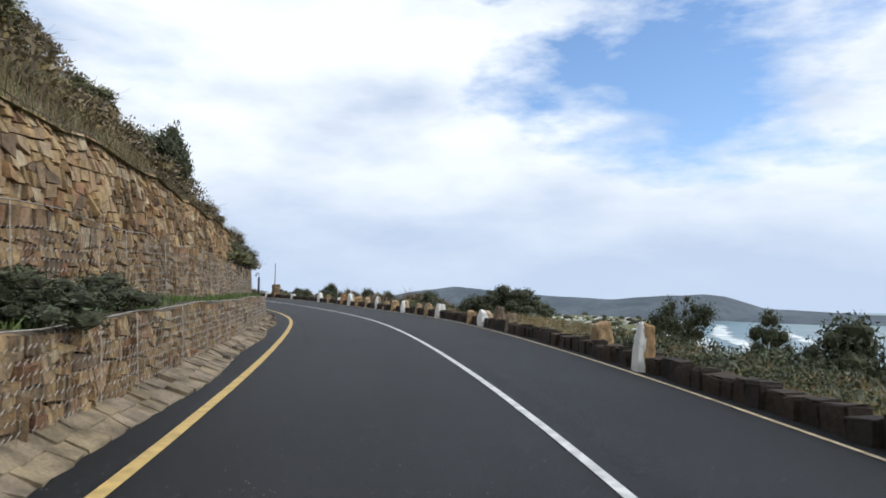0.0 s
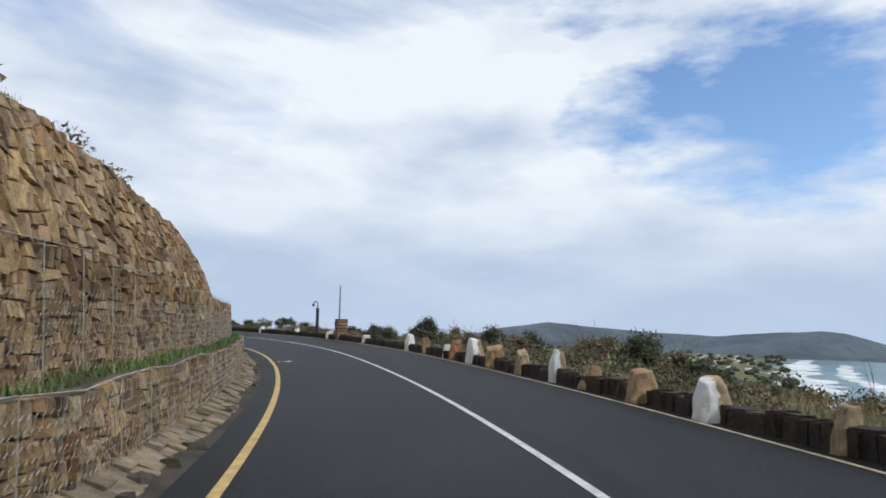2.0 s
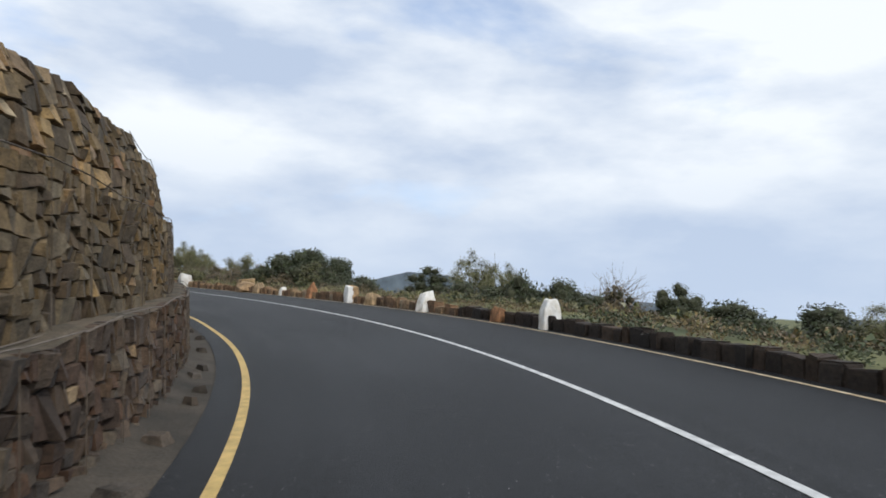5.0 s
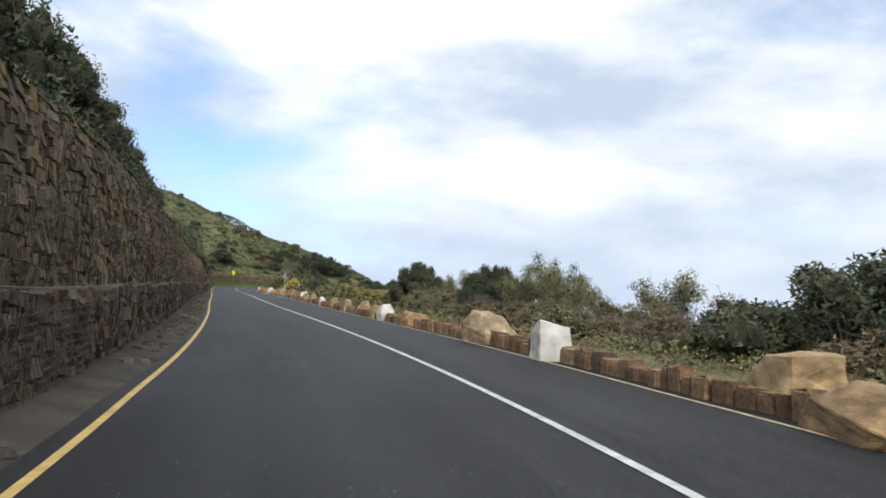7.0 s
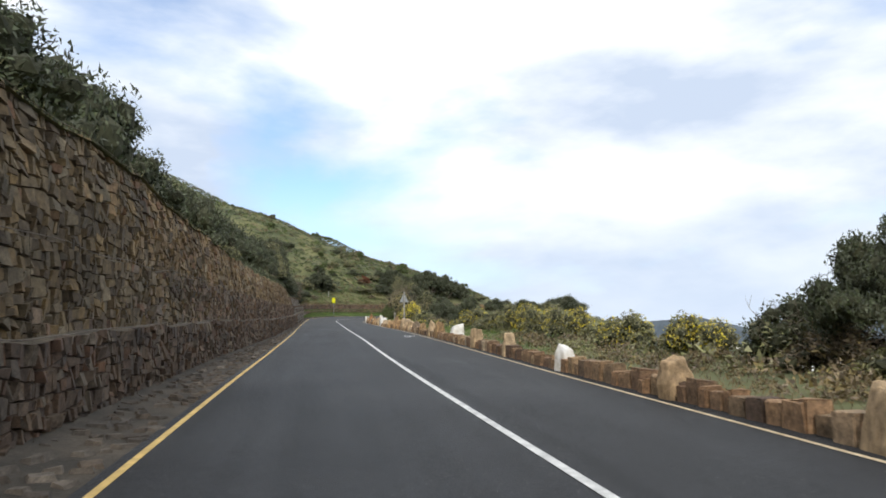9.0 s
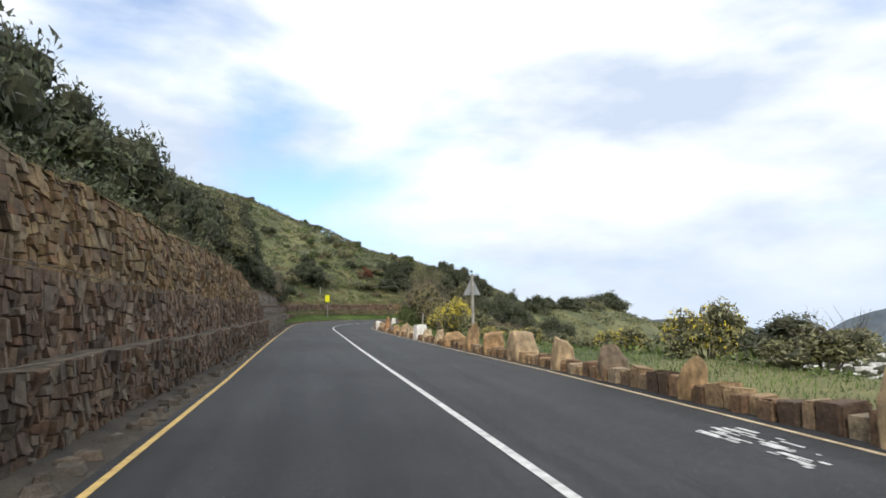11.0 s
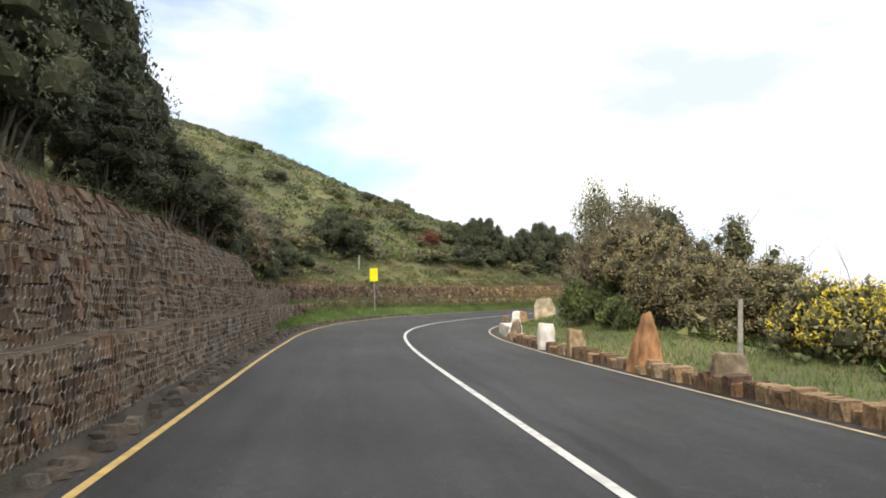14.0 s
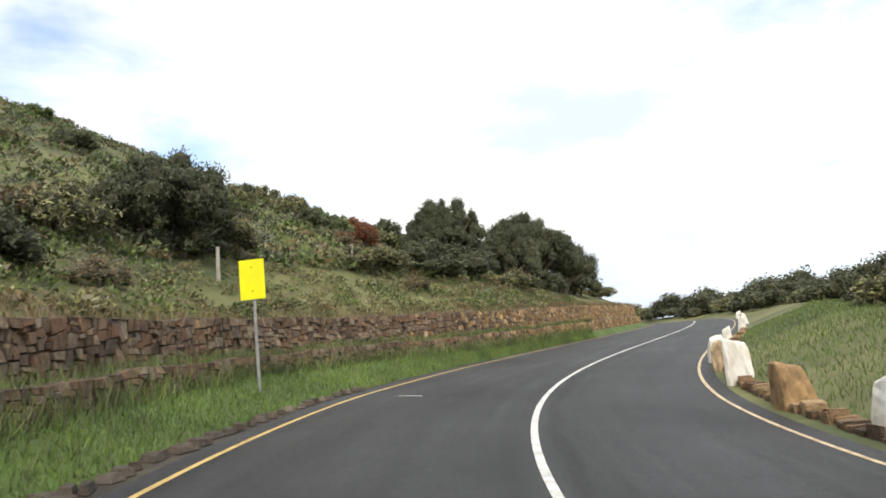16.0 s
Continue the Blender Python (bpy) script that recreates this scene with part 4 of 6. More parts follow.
def kerb(s0, s1, mat, label, seed, wide, high, rough=(0.62, 1.2), fill=(0.84, 0.99), off=0.42):
    rng = np.random.RandomState(seed)
    kinds = [kerb_block(rng) for _ in range(12)]
    for k in kinds:
        k.materials.append(mat)
    ob = thing("stone_kerb", place(s0, right_edge(s0) + 0.45), label, "kerb", "kerbs along the drop")
    inv = ob.matrix_world.inverted()
    s, n = s0, 0
    while s < s1 and n < 300:
        w = wide * rng.uniform(0.6, 1.5)
        st = new("stone", kinds[rng.randint(12)])
        st.parent = ob
        m = place(s + w / 2, right_edge(s) + off + rng.uniform(-0.04, 0.04), -0.04, rng.uniform(-0.08, 0.08))
        st.matrix_basis = inv @ m @ Matrix.Rotation(rng.normal(0, 0.05), 4, "X") @ Matrix.Diagonal((rng.uniform(0.24, 0.36), w * rng.uniform(*fill), high * rng.uniform(*rough), 1))
        s, n = s + w, n + 1


kerb(2, 62, M["kerb_dark"], "low dark brown rubble kerb along the drop", 1, 0.30, 0.33, (0.84, 1.08), (0.97, 1.05))
kerb(62, 91, M["kerb_dark"], "low weathered brown stone kerb on the bend", 2, 0.32, 0.32, (0.84, 1.08), (0.97, 1.05))
kerb(91, 170, M["kerb_stone"], "row of upright brown kerb stones", 3, 0.28, 0.32, (0.7, 1.15))
kerb(170, 218.2, M["kerb_stone"], "row of upright reddish kerb stones by the grass", 4, 0.23, 0.27, (0.66, 1.15))
kerb(224, 262, M["kerb_stone"], "broken row of small kerb stones on the bend", 6, 0.30, 0.22, (0.5, 1.2), (0.6, 0.9), 0.74)


# ---- boulders ----
SHAPES = {  # width left at the waist and at the top, and how far the top slants
    "block": (0.98, (0.74, 0.92), 0.14), "tomb": (0.93, (0.55, 0.74), 0.12), "point": (0.74, (0.10, 0.2), 0.05), "lump": (1.04, (0.52, 0.74), 0.20), "slab": (1.0, (0.86, 0.96), 0.02),
}


def boulder_mesh(rng, shape):
    """A broken block one metre each way, standing on the origin: flat cleft faces, chipped edges, pitted skin."""
    waist, top, slant = SHAPES[shape]
    bm = bmesh.new()
    k = rng.uniform(*top)
    sx, sy = rng.uniform(-0.16, 0.16), rng.uniform(-0.2, 0.2)
    tx, ty = rng.uniform(-slant, slant), rng.uniform(-slant, slant)
    if shape == "slab":
        sx, sy = 0.0, 0.0
    for z, w in ((0.0, 1.0), (rng.uniform(0.4, 0.62), waist), (1.0, k)):
        for x, y in ((-0.5, -0.5), (0.5, -0.5), (0.5, 0.5), (-0.5, 0.5)):
            cut = rng.uniform(0.06, 0.42) * (0.15 if shape == "slab" else 1.0)
            for u, v in ((1 - cut, 1.0), (1.0, 1 - cut * rng.uniform(0.5, 1.5))):
                j = rng.uniform(-0.045, 0.045, 3)
                px, py = x * u * w + sx * z + j[0], y * v * w + sy * z + j[1]
                bm.verts.new((px, py, z + ((px * tx + py * ty) * 2 + j[2] if z > 0.2 else 0) - (0.08 * rng.rand() if z > 0.9 else 0)))
    hull = bmesh.ops.convex_hull(bm, input=bm.verts)
    bmesh.ops.delete(bm, geom=[v for v in hull["geom_interior"] if isinstance(v, bmesh.types.BMVert)], context="VERTS")
    bmesh.ops.dissolve_limit(bm, angle_limit=0.16, verts=bm.verts, edges=bm.edges)
    bmesh.ops.bevel(bm, geom=list(bm.edges), offset=0.035, segments=1, affect="EDGES", clamp_overlap=True)
    bmesh.ops.triangulate(bm, faces=bm.faces)
    for _ in range(2):
        bmesh.ops.subdivide_edges(bm, edges=[e for e in bm.edges if e.calc_length() > 0.14], cuts=1)
        bmesh.ops.triangulate(bm, faces=bm.faces)
    bm.normal_update()
    off = Vector((rng.uniform(0, 50), rng.uniform(0, 50), 0))
    for v in bm.verts:
        v.co += v.normal * (noise.noise(v.co * 3.1 + off) * 0.045 + noise.noise(v.co * 8 + off) * 0.022)
    me = bpy.data.meshes.new("boulder")
    bm.to_mesh(me)
    bm.free()
    return me


KINDS = {
    "W": ("white_boulder", "white_paint", "roughly squared boulder painted white beside the kerb", "boulder", "painted roadside boulders"),
    "O": ("sandstone_boulder", "sandstone", "upright ochre sandstone boulder set in the kerb", "boulder", "sandstone roadside boulders"),
    "P": ("painted_boulder", "part_paint", "sandstone boulder with its road side painted white", "boulder", "painted roadside boulders"),
    "R": ("red_boulder", "redstone", "pointed reddish sandstone boulder set in the kerb", "boulder", "sandstone roadside boulders"),
    "C": ("cream_boulder", "creamstone", "broad pale cream sandstone block lying on the grass", "boulder", "sandstone roadside boulders"),
    "G": ("grey_boulder", "greystone", "weathered grey-brown boulder set in the kerb", "boulder", "sandstone roadside boulders"),
}
# along the road, offset from the edge line, width, height, kind
BOULDERS = (
    "10.9 .30 .42 .75 P; 13.3 .55 .45 .66 O; 19.5 .45 .36 .52 G; 20.9 .45 .32 .68 G; 22.0 .35 .55 .50 P; 23.6 .30 .36 .46 O; "
    "28.6 .35 .52 .56 W; 30.6 .32 .40 .55 O; 32.6 .35 .22 .50 O; 35.0 .32 .55 .58 P; 37.2 .32 .56 .56 O; 39.5 .40 .46 .46 O; "
    "41.1 .36 .42 .70 P; 43.3 .32 .40 .60 O; 45.8 .36 .60 .60 O/block; 47.9 .42 .62 .78 P/tomb; 49.9 .36 .52 .66 R/tomb; 51.0 .36 .22 .48 W; "
    "53.6 .34 .40 .62 O/block; 56.2 .36 .46 .70 W; 63.0 .35 .48 .46 W; 68.5 .40 .50 .44 W; 73.0 .45 .42 .46 W; 77.5 .45 .46 .46 W; "
    "87.0 .38 .50 .66 W/tomb; 89.0 .30 .44 .36 R; 93.0 .35 .62 .58 W/tomb; 96.5 .32 .62 .38 O; 98.1 .32 .55 .58 P/block; 101.3 .34 .52 .64 R; "
    "103.8 .32 .30 .34 W; 106.2 .36 .50 .44 O; 107.6 .40 1.3 .50 O; 109.8 1.45 1.35 .58 O/block; 114.3 .30 .80 .62 W/block; "
    "118.2 .48 1.45 .72 O; 124.5 .42 .95 .46 O; 128.5 .40 .65 .58 W/lump; 130.2 .36 .50 .52 O; 133.8 .60 .64 .58 O; 136.6 .38 .46 .60 O; "
    "140.3 .38 .50 .56 O; 144.8 .38 .42 .52 W; 149.2 .40 .50 .62 O; 153.4 .40 .46 .60 O; "
    "158.9 .70 .66 .60 W/block; 161.4 .42 .50 .74 O; 163.4 .36 .42 .82 O; 167.0 .42 .32 .60 O; 169.8 .52 .60 .68 G; 172.1 .42 .56 .75 O; "
    "175.2 .52 .80 .84 O; 178.2 .56 .72 .77 O; 180.4 .40 .48 .85 O; 183.8 .50 .95 .64 O; 186.5 .40 .46 .66 O; 189.6 .40 .56 .65 O; "
    "192.4 .50 .68 .72 W/block; 195.3 .42 .56 .72 O; 198.4 .42 .66 .72 O; 200.8 .38 .50 .70 O; 204.3 .52 .56 .64 G; 207.0 .46 .66 1.06 R; "
    "210.6 .42 .42 .72 O; 213.1 .40 .52 .62 W; 217.2 .38 .34 .70 G; 221.2 .72 5.0 .42 W; 225.8 .70 .50 .70 G/tomb; 229.4 .85 .56 .74 W/tomb; "
    "232.6 .75 .58 .76 O/block; 236.8 .60 .50 .92 W/tomb; 237.9 .80 .50 .80 W/block; 240.2 .52 .36 .82 O; 243.0 .46 .55 .72 W; 252.8 .45 .45 .58 W; 261.7 .60 .46 .72 W; "
    "270.0 .60 .50 .70 W; 276.5 .60 .50 .62 O; 285.0 .60 .55 .66 W; 230.2 2.2 1.1 .90 C/block")


def boulders():
    rng = np.random.RandomState(8)
    for row in BOULDERS.split(";"):
        s, off, w, h, kind = row.split()
        kind, _, shape = kind.partition("/")
        s, off, w, h = float(s) + (0.18 if float(s) > 85 else 0.0), float(off), float(w) * 0.88, float(h) * (0.86 if float(s) > 155 and kind in "OG" else 1.0)
        name, mat, label, cat, group = KINDS[kind]
        shape = shape or ("point" if kind == "R" and h > 0.5 else "slab" if w > 2 else "lump" if w > 1.1 and h < 0.8 else "lump" if w > 0.75 and h < 0.62 else rng.choice(("tomb", "block", "tomb")) if kind in "WP" else rng.choice(("tomb", "block", "tomb", "lump")))
        me = boulder_mesh(rng, shape)
        me.materials.append(M[mat])
        ob = new(name, me)
        lat = right_edge(s) + off
        deep = 0.55 if w > 2.2 else min(max(0.42, w * 0.75), 0.85 if w < 1.6 else 1.4)
        if kind == "C":
            deep = 1.05
        p = at(s, lat)
        h0 = -0.05
        if off > 1:
            h0 = float(low_h(np.array([s]), np.array([lat]), p[0:1], p[1:2])[0]) - 0.06
        ob.matrix_world = place(s, lat, h0, rng.uniform(-0.25, 0.25) * (0.0 if w > 2 else 1.0)) @ Matrix.Diagonal((max(w * 0.95, deep * 0.8) if w < 1 else deep, w, h + 0.05, 1))
        tagged(ob, label, cat, group)


boulders()


# ---- signs and posts ----
def chevron_sign():
    """The yellow board on its post by the grass bank."""
    s, lat = 233.8, -5.15
    m = place(s, lat, 0.22, 0.05)
    sign = thing("road_sign", m, "bright yellow rectangular sign board on a thin galvanised post", "road sign")
    bm = bmesh.new()
    rod(bm, (0, 0, -0.1), (0, 0, 2.5), 0.03, n=12)
    part("post", bm, M["galvanised"], sign, "thin galvanised steel post")
    bm = bmesh.new()
    box(bm, (0.50, 0.012, 0.76), (0, -0.045, 2.12), 0.004)
    board = part("board", bm, M["sign_yellow"], sign, "plain fluorescent yellow board")
    for z in (1.9, 2.35):
        bm = bmesh.new()
        box(bm, (0.12, 0.05, 0.04), (0, -0.02, z), 0.004)
        part("bracket", bm, M["galvanised"], sign)
        bm = bmesh.new()
        rod(bm, (0, -0.056, z), (0, -0.048, z), 0.012)
        part("bolt", bm, M["dark_metal"], board)


chevron_sign()


def warning_sign():
    """The back of a triangular sign on a stout pole."""
    m = place(185.2, 4.62, 0.0, 0.08)
    sign = thing("warning_sign", m, "grey back of a triangular warning sign on a weathered pole", "road sign")
    bm = bmesh.new()
    rod(bm, (0, 0, -0.3), (0, 0, 2.78), 0.055, 0.05, 12)
    part("pole", bm, M["weathered_wood"], sign, "weathered grey pole")
    bm = bmesh.new()
    tri = [(-0.36, 1.98), (0.36, 1.98), (0, 2.70)]
    a = [bm.verts.new((x, 0.065, z)) for x, z in tri]
    b = [bm.verts.new((x, 0.080, z)) for x, z in tri]
    bm.faces.new(a)
    bm.faces.new(b[::-1])
    for i in range(3):
        bm.faces.new((a[i], a[(i + 1) % 3], b[(i + 1) % 3], b[i]))
    bmesh.ops.recalc_face_normals(bm, faces=bm.faces)
    plate = part("plate", bm, M["galvanised"], sign, "bare metal back of the triangular plate")
    for z in (2.08, 2.42):
        bm = bmesh.new()
        box(bm, (0.34 if z < 2.2 else 0.18, 0.02, 0.035), (0, 0.056, z), 0.003)
        part("rail", bm, M["galvanised"], plate)


warning_sign()


def gate_pillar():
    m = place(67.0, 3.2, -0.05)
    pil = thing("stone_pillar", m, "square brown stone pillar with a tall thin pole", "pillar")
    rng = np.random.RandomState(3)
    for k in range(7):
        for q in range(3):
            bm = bmesh.new()
            box(bm, (0.60 + rng.uniform(-0.04, 0.04), 0.20, 0.175), (rng.uniform(-0.02, 0.02), (q - 1) * 0.21, 0.09 + k * 0.18), 0.025)
            part("stone", bm, M["kerb_stone"], pil)
    bm = bmesh.new()
    box(bm, (0.54, 0.58, 1.27), (0, 0, 0.635), 0.02)
    part("mortar", bm, M["gabion_back"], pil)
    bm = bmesh.new()
    rod(bm, (-0.08, 0.1, 1.0), (-0.08, 0.1, 3.25), 0.055, 0.035, 12)
    part("pole", bm, M["galvanised"], pil, "tall thin grey pole")


gate_pillar()


def camera_post():
    m = place(70.8, 3.4, -0.05)
    post = thing("surveillance_post", m, "short dark post with a hooked arm and dome", "post")
    bm = bmesh.new()
    rod(bm, (0, 0, 0), (0, 0, 1.9), 0.11, 0.10, 14)
    part("shaft", bm, M["dark_metal"], post)
    bm = bmesh.new()
    pts = [(0, 0, 1.9), (0, 0, 2.15), (-0.06, 0, 2.27), (-0.16, 0, 2.31), (-0.26, 0, 2.27), (-0.30, 0, 2.18)]
    for a, b in zip(pts, pts[1:]):
        rod(bm, a, b, 0.03, n=10)
    arm = part("arm", bm, M["dark_metal"], post, "hooked steel arm")
    bm = bmesh.new()
    bmesh.ops.create_uvsphere(bm, u_segments=16, v_segments=10, radius=0.09, matrix=Matrix.Translation((-0.30, 0, 2.08)))
    part("dome", bm, M["dark_metal"], arm, "small dark dome")


camera_post()


def fence_posts():
    rng = np.random.RandomState(4)
    for s, lat, h in ((208.6, 6.3, 1.2), (237.9, -8.9, 0.95), (245.8, -9.6, 0.95), (251, -9.4, 0.9)):
        p = at(s, lat)
        xy = (np.array([p[0]]), np.array([p[1]]))
        fn = low_h if lat > 0 else hill_h
        h0 = float(fn(np.array([s]), np.array([lat]), *xy)[0])
        post = new("fence_post", bpy.data.meshes.new("fence_post"))
        bm = bmesh.new()
        rod(bm, (0, 0, -0.3), (rng.uniform(-0.05, 0.12), 0, h), 0.06, 0.05, 10)
        bm.to_mesh(post.data)
        bm.free()
        post.data.materials.append(M["weathered_wood"])
        post.matrix_world = place(s, lat, h0 - 0.02)
        tagged(post, "bleached wooden fence post leaning in the scrub", "fence post", "old fence posts")


fence_posts()


# painted marks on the asphalt
def paint_mark(s, lat, parts, label):
    v, f = [], []
    for ds, dl, w, l in parts:
        q = at(np.array([s + ds, s + ds, s + ds + l, s + ds + l]), np.array([lat + dl, lat + dl + w, lat + dl + w, lat + dl]), 0.007)
        f.append(tuple(range(len(v), len(v) + 4)))
        v += list(q)
    tagged(mesh_ob("road_marking", v, [x[::-1] for x in f], M["white_line"]), label, "road marking", kind="structure")


rngm = np.random.RandomState(2)
paint_mark(50.6, -2.9, [(rngm.uniform(0, 0.9), rngm.uniform(0, 0.8), rngm.uniform(0.03, 0.06), rngm.uniform(0.08, 0.3)) for _ in range(22)], "faded scribbled white paint on the lane")
paint_mark(163.2, 2.0, [(rngm.uniform(0, 1.7), rngm.uniform(0, 0.6), rngm.uniform(0.02, 0.06), rngm.uniform(0.05, 0.42)) for _ in range(36)], "scribbled white paint in the far lane")
paint_mark(235.0, -2.9, [(0, 0, 0.5, 0.08)], "short white dash beside the edge line")


# ---- plants ----
def leaves(rng, centres, radii, n, size, squash=0.8, inner=0.7):
    """n pointed leaf blades over the shells of round clumps."""
    k = rng.choice(len(centres), n, p=(radii ** 2) / (radii ** 2).sum())
    d = rng.normal(size=(n, 3))
    d /= np.linalg.norm(d, axis=1)[:, None]
    p = centres[k] + d * (radii[k] * rng.uniform(inner, 1.08, n))[:, None] * np.array([1, 1, squash])
    a = rng.normal(size=(n, 3)) + d * 0.5
    a /= np.linalg.norm(a, axis=1)[:, None]
    b = np.cross(a, rng.normal(size=(n, 3)))
    b /= np.linalg.norm(b, axis=1)[:, None]
    ln = (size * rng.uniform(0.6, 1.5, n))[:, None]
    w = ln * rng.uniform(0.28, 0.5, n)[:, None]
    V = np.stack([p - a * ln * 0.5 - b * w * 0.4, p - a * ln * 0.3 + b * w * 0.75, p + a * ln * 0.6], 1).reshape(-1, 3)
    return V, np.arange(3 * n).reshape(-1, 3)


def lumps(bm, rng, centres, radii, squash=0.8, keep=0.86):
    for c, r in zip(centres, radii):
        m = Matrix.Translation(c) @ Matrix.Diagonal((r * keep, r * keep, r * keep * squash, 1))
        new_v = bmesh.ops.create_icosphere(bm, subdivisions=1, radius=1.08, matrix=m)["verts"]
        for v in new_v:
            v.co += (v.co - Vector(c)) * (noise.noise(v.co * 1.9) * 0.35 + rng.uniform(-0.06, 0.06))


def finish(ob):
    """Notes the plant's height and mean radius, so that it can be scaled to its place."""
    pts = [v.co for c in ob.children for v in c.data.vertices if c.name.split(".")[0] in ("foliage", "crown")]
    z = sorted(p.z for p in pts)
    r = sorted(math.hypot(p.x, p.y) for p in pts)
    tips = max(v.co.z for c in ob.children if c.name.split(".")[0] in ("stem", "trunk") for v in c.data.vertices)
    SIZE[ob.name] = (max(z[int(len(z) * 0.985)], tips * 0.93), r[int(len(r) * 0.985)])
    return ob


SIZE = {}


def make_bush(seed, mat, label, n=26, spread=0.5, low=0.15, high=1.0, rad=0.30, count=4300, size=0.088, bare=0.0, flowers=0, squash=0.85, core=0.55):
    """A shrub about 2 m across: stems, solid dark lumps standing in for the shade inside, and its leaves; base at the
    origin.
    """
    rng = np.random.RandomState(seed)
    ang, q = rng.uniform(0, 6.283, n), rng.uniform(0, 1, n) ** 0.55
    rr = q * spread * 1.6
    z = low + (high - low) * np.sqrt(np.maximum(1 - (q * 0.95) ** 2, 0)) * rng.uniform(0.35, 1.05, n)
    c = np.stack([rr * np.cos(ang), rr * np.sin(ang), z], 1)
    r = rad * rng.uniform(0.6, 1.3, n)
    ob = thing("bush", Matrix(), label, "bush", "shrubs and small trees")
    bm = bmesh.new()
    for k in range(9):
        t = c[rng.randint(n)]
        mid = Vector((t[0] * 0.45 + rng.uniform(-0.1, 0.1), t[1] * 0.45 + rng.uniform(-0.1, 0.1), t[2] * 0.5))
        rod(bm, (t[0] * 0.1, t[1] * 0.1, -0.25), mid, 0.03, 0.022, 4)
        rod(bm, mid, Vector(t), 0.022, 0.01, 4)
    for k in range(int(210 * bare)):
        j = rng.randint(n)
        d = Vector(rng.normal(size=3)).normalized()
        d.z = abs(d.z)
        a = Vector(c[j]) + d * r[j] * 0.4
        b = a + d * r[j] * rng.uniform(0.8, 1.5)
        rod(bm, a, b, 0.006, 0.004, 3)
        for w in range(2):
            rod(bm, b, b + (d + Vector(rng.normal(size=3)) * 0.5) * 0.18, 0.004, 0.0015, 3)
    tagged(part("stem", bm, M["twig"], ob), kind="stuff")
    # dark filler lumps: the shade among the leaves is put into their colour
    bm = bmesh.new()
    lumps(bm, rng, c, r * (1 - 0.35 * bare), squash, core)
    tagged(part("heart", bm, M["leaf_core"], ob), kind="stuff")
    V, F = leaves(rng, c, r, int(count * (1 - 0.6 * bare)), size, squash, 0.45)
    tagged(mesh_ob("foliage", V, F, M[mat], parent=ob), kind="stuff")
    if flowers:
        top = (c[:, 2] > np.median(c[:, 2]) - 0.15) & (rng.rand(n) < 0.7)
        V, F = leaves(rng, c[top], r[top] * 1.08, flowers, size * 0.62, squash, 0.94)
        tagged(mesh_ob("blossom", V, F, M["flower"], parent=ob), "bright yellow blossom", kind="stuff")
    return finish(ob)


def make_tree(seed, mat, label, height=2.6, spread=1.0, count=7000, n=58, size=0.088, airy=0.0):
    """A wind-bent coastal tree: stems, limbs that fork, clumps of leaves with gaps between; base at the origin."""
    rng = np.random.RandomState(seed)
    ob = thing("tree", Matrix(), label, "tree", "shrubs and small trees")
    bm = bmesh.new()
    tips = []
    for k in range(6):
        ang = 2 * np.pi * k / 6 + rng.uniform(-0.5, 0.5)
        a = Vector((0.08 * math.cos(ang), 0.08 * math.sin(ang), -0.3))
        b = Vector((0.4 * spread * math.cos(ang), 0.4 * spread * math.sin(ang), height * rng.uniform(0.3, 0.48)))
        rod(bm, a, b, 0.05, 0.032, 8)
        for q in range(4):
            t = ang + rng.uniform(-0.9, 0.9)
            c = b + Vector((math.cos(t) * spread * rng.uniform(0.15, 0.8), math.sin(t) * spread * rng.uniform(0.15, 0.8), height * rng.uniform(0.12, 0.40)))
            rod(bm, b, c, 0.028, 0.014, 6)
            tips.append(c)
            for w in range(2):
                e = c + Vector(rng.normal(size=3)) * 0.2 + Vector((0, 0, 0.16))
                rod(bm, c, e, 0.012, 0.004, 5)
                tips.append(e)
    part("trunk", bm, M["twig"], ob, "pale grey branching trunk")
    tips = np.array([tuple(t) for t in tips])
    gaps = np.linalg.norm(tips[:, None] - tips[None], axis=2)
    tips = tips[np.argsort((gaps < 0.5).sum(1))[-n - 6:]]
    sel = tips[rng.choice(len(tips), n, replace=False)]
    r = rng.uniform(0.24, 0.46, n)
    # dark filler lumps behind the leaf clumps, coloured like the shade inside the crown
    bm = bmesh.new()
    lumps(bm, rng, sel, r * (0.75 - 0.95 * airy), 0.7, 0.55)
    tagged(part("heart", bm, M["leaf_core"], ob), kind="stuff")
    V, F = leaves(rng, sel, r, int(count * (1 - 0.5 * airy)), size, 0.7, 0.3)
    tagged(mesh_ob("crown", V, F, M[mat], parent=ob), kind="stuff")
    return finish(ob)


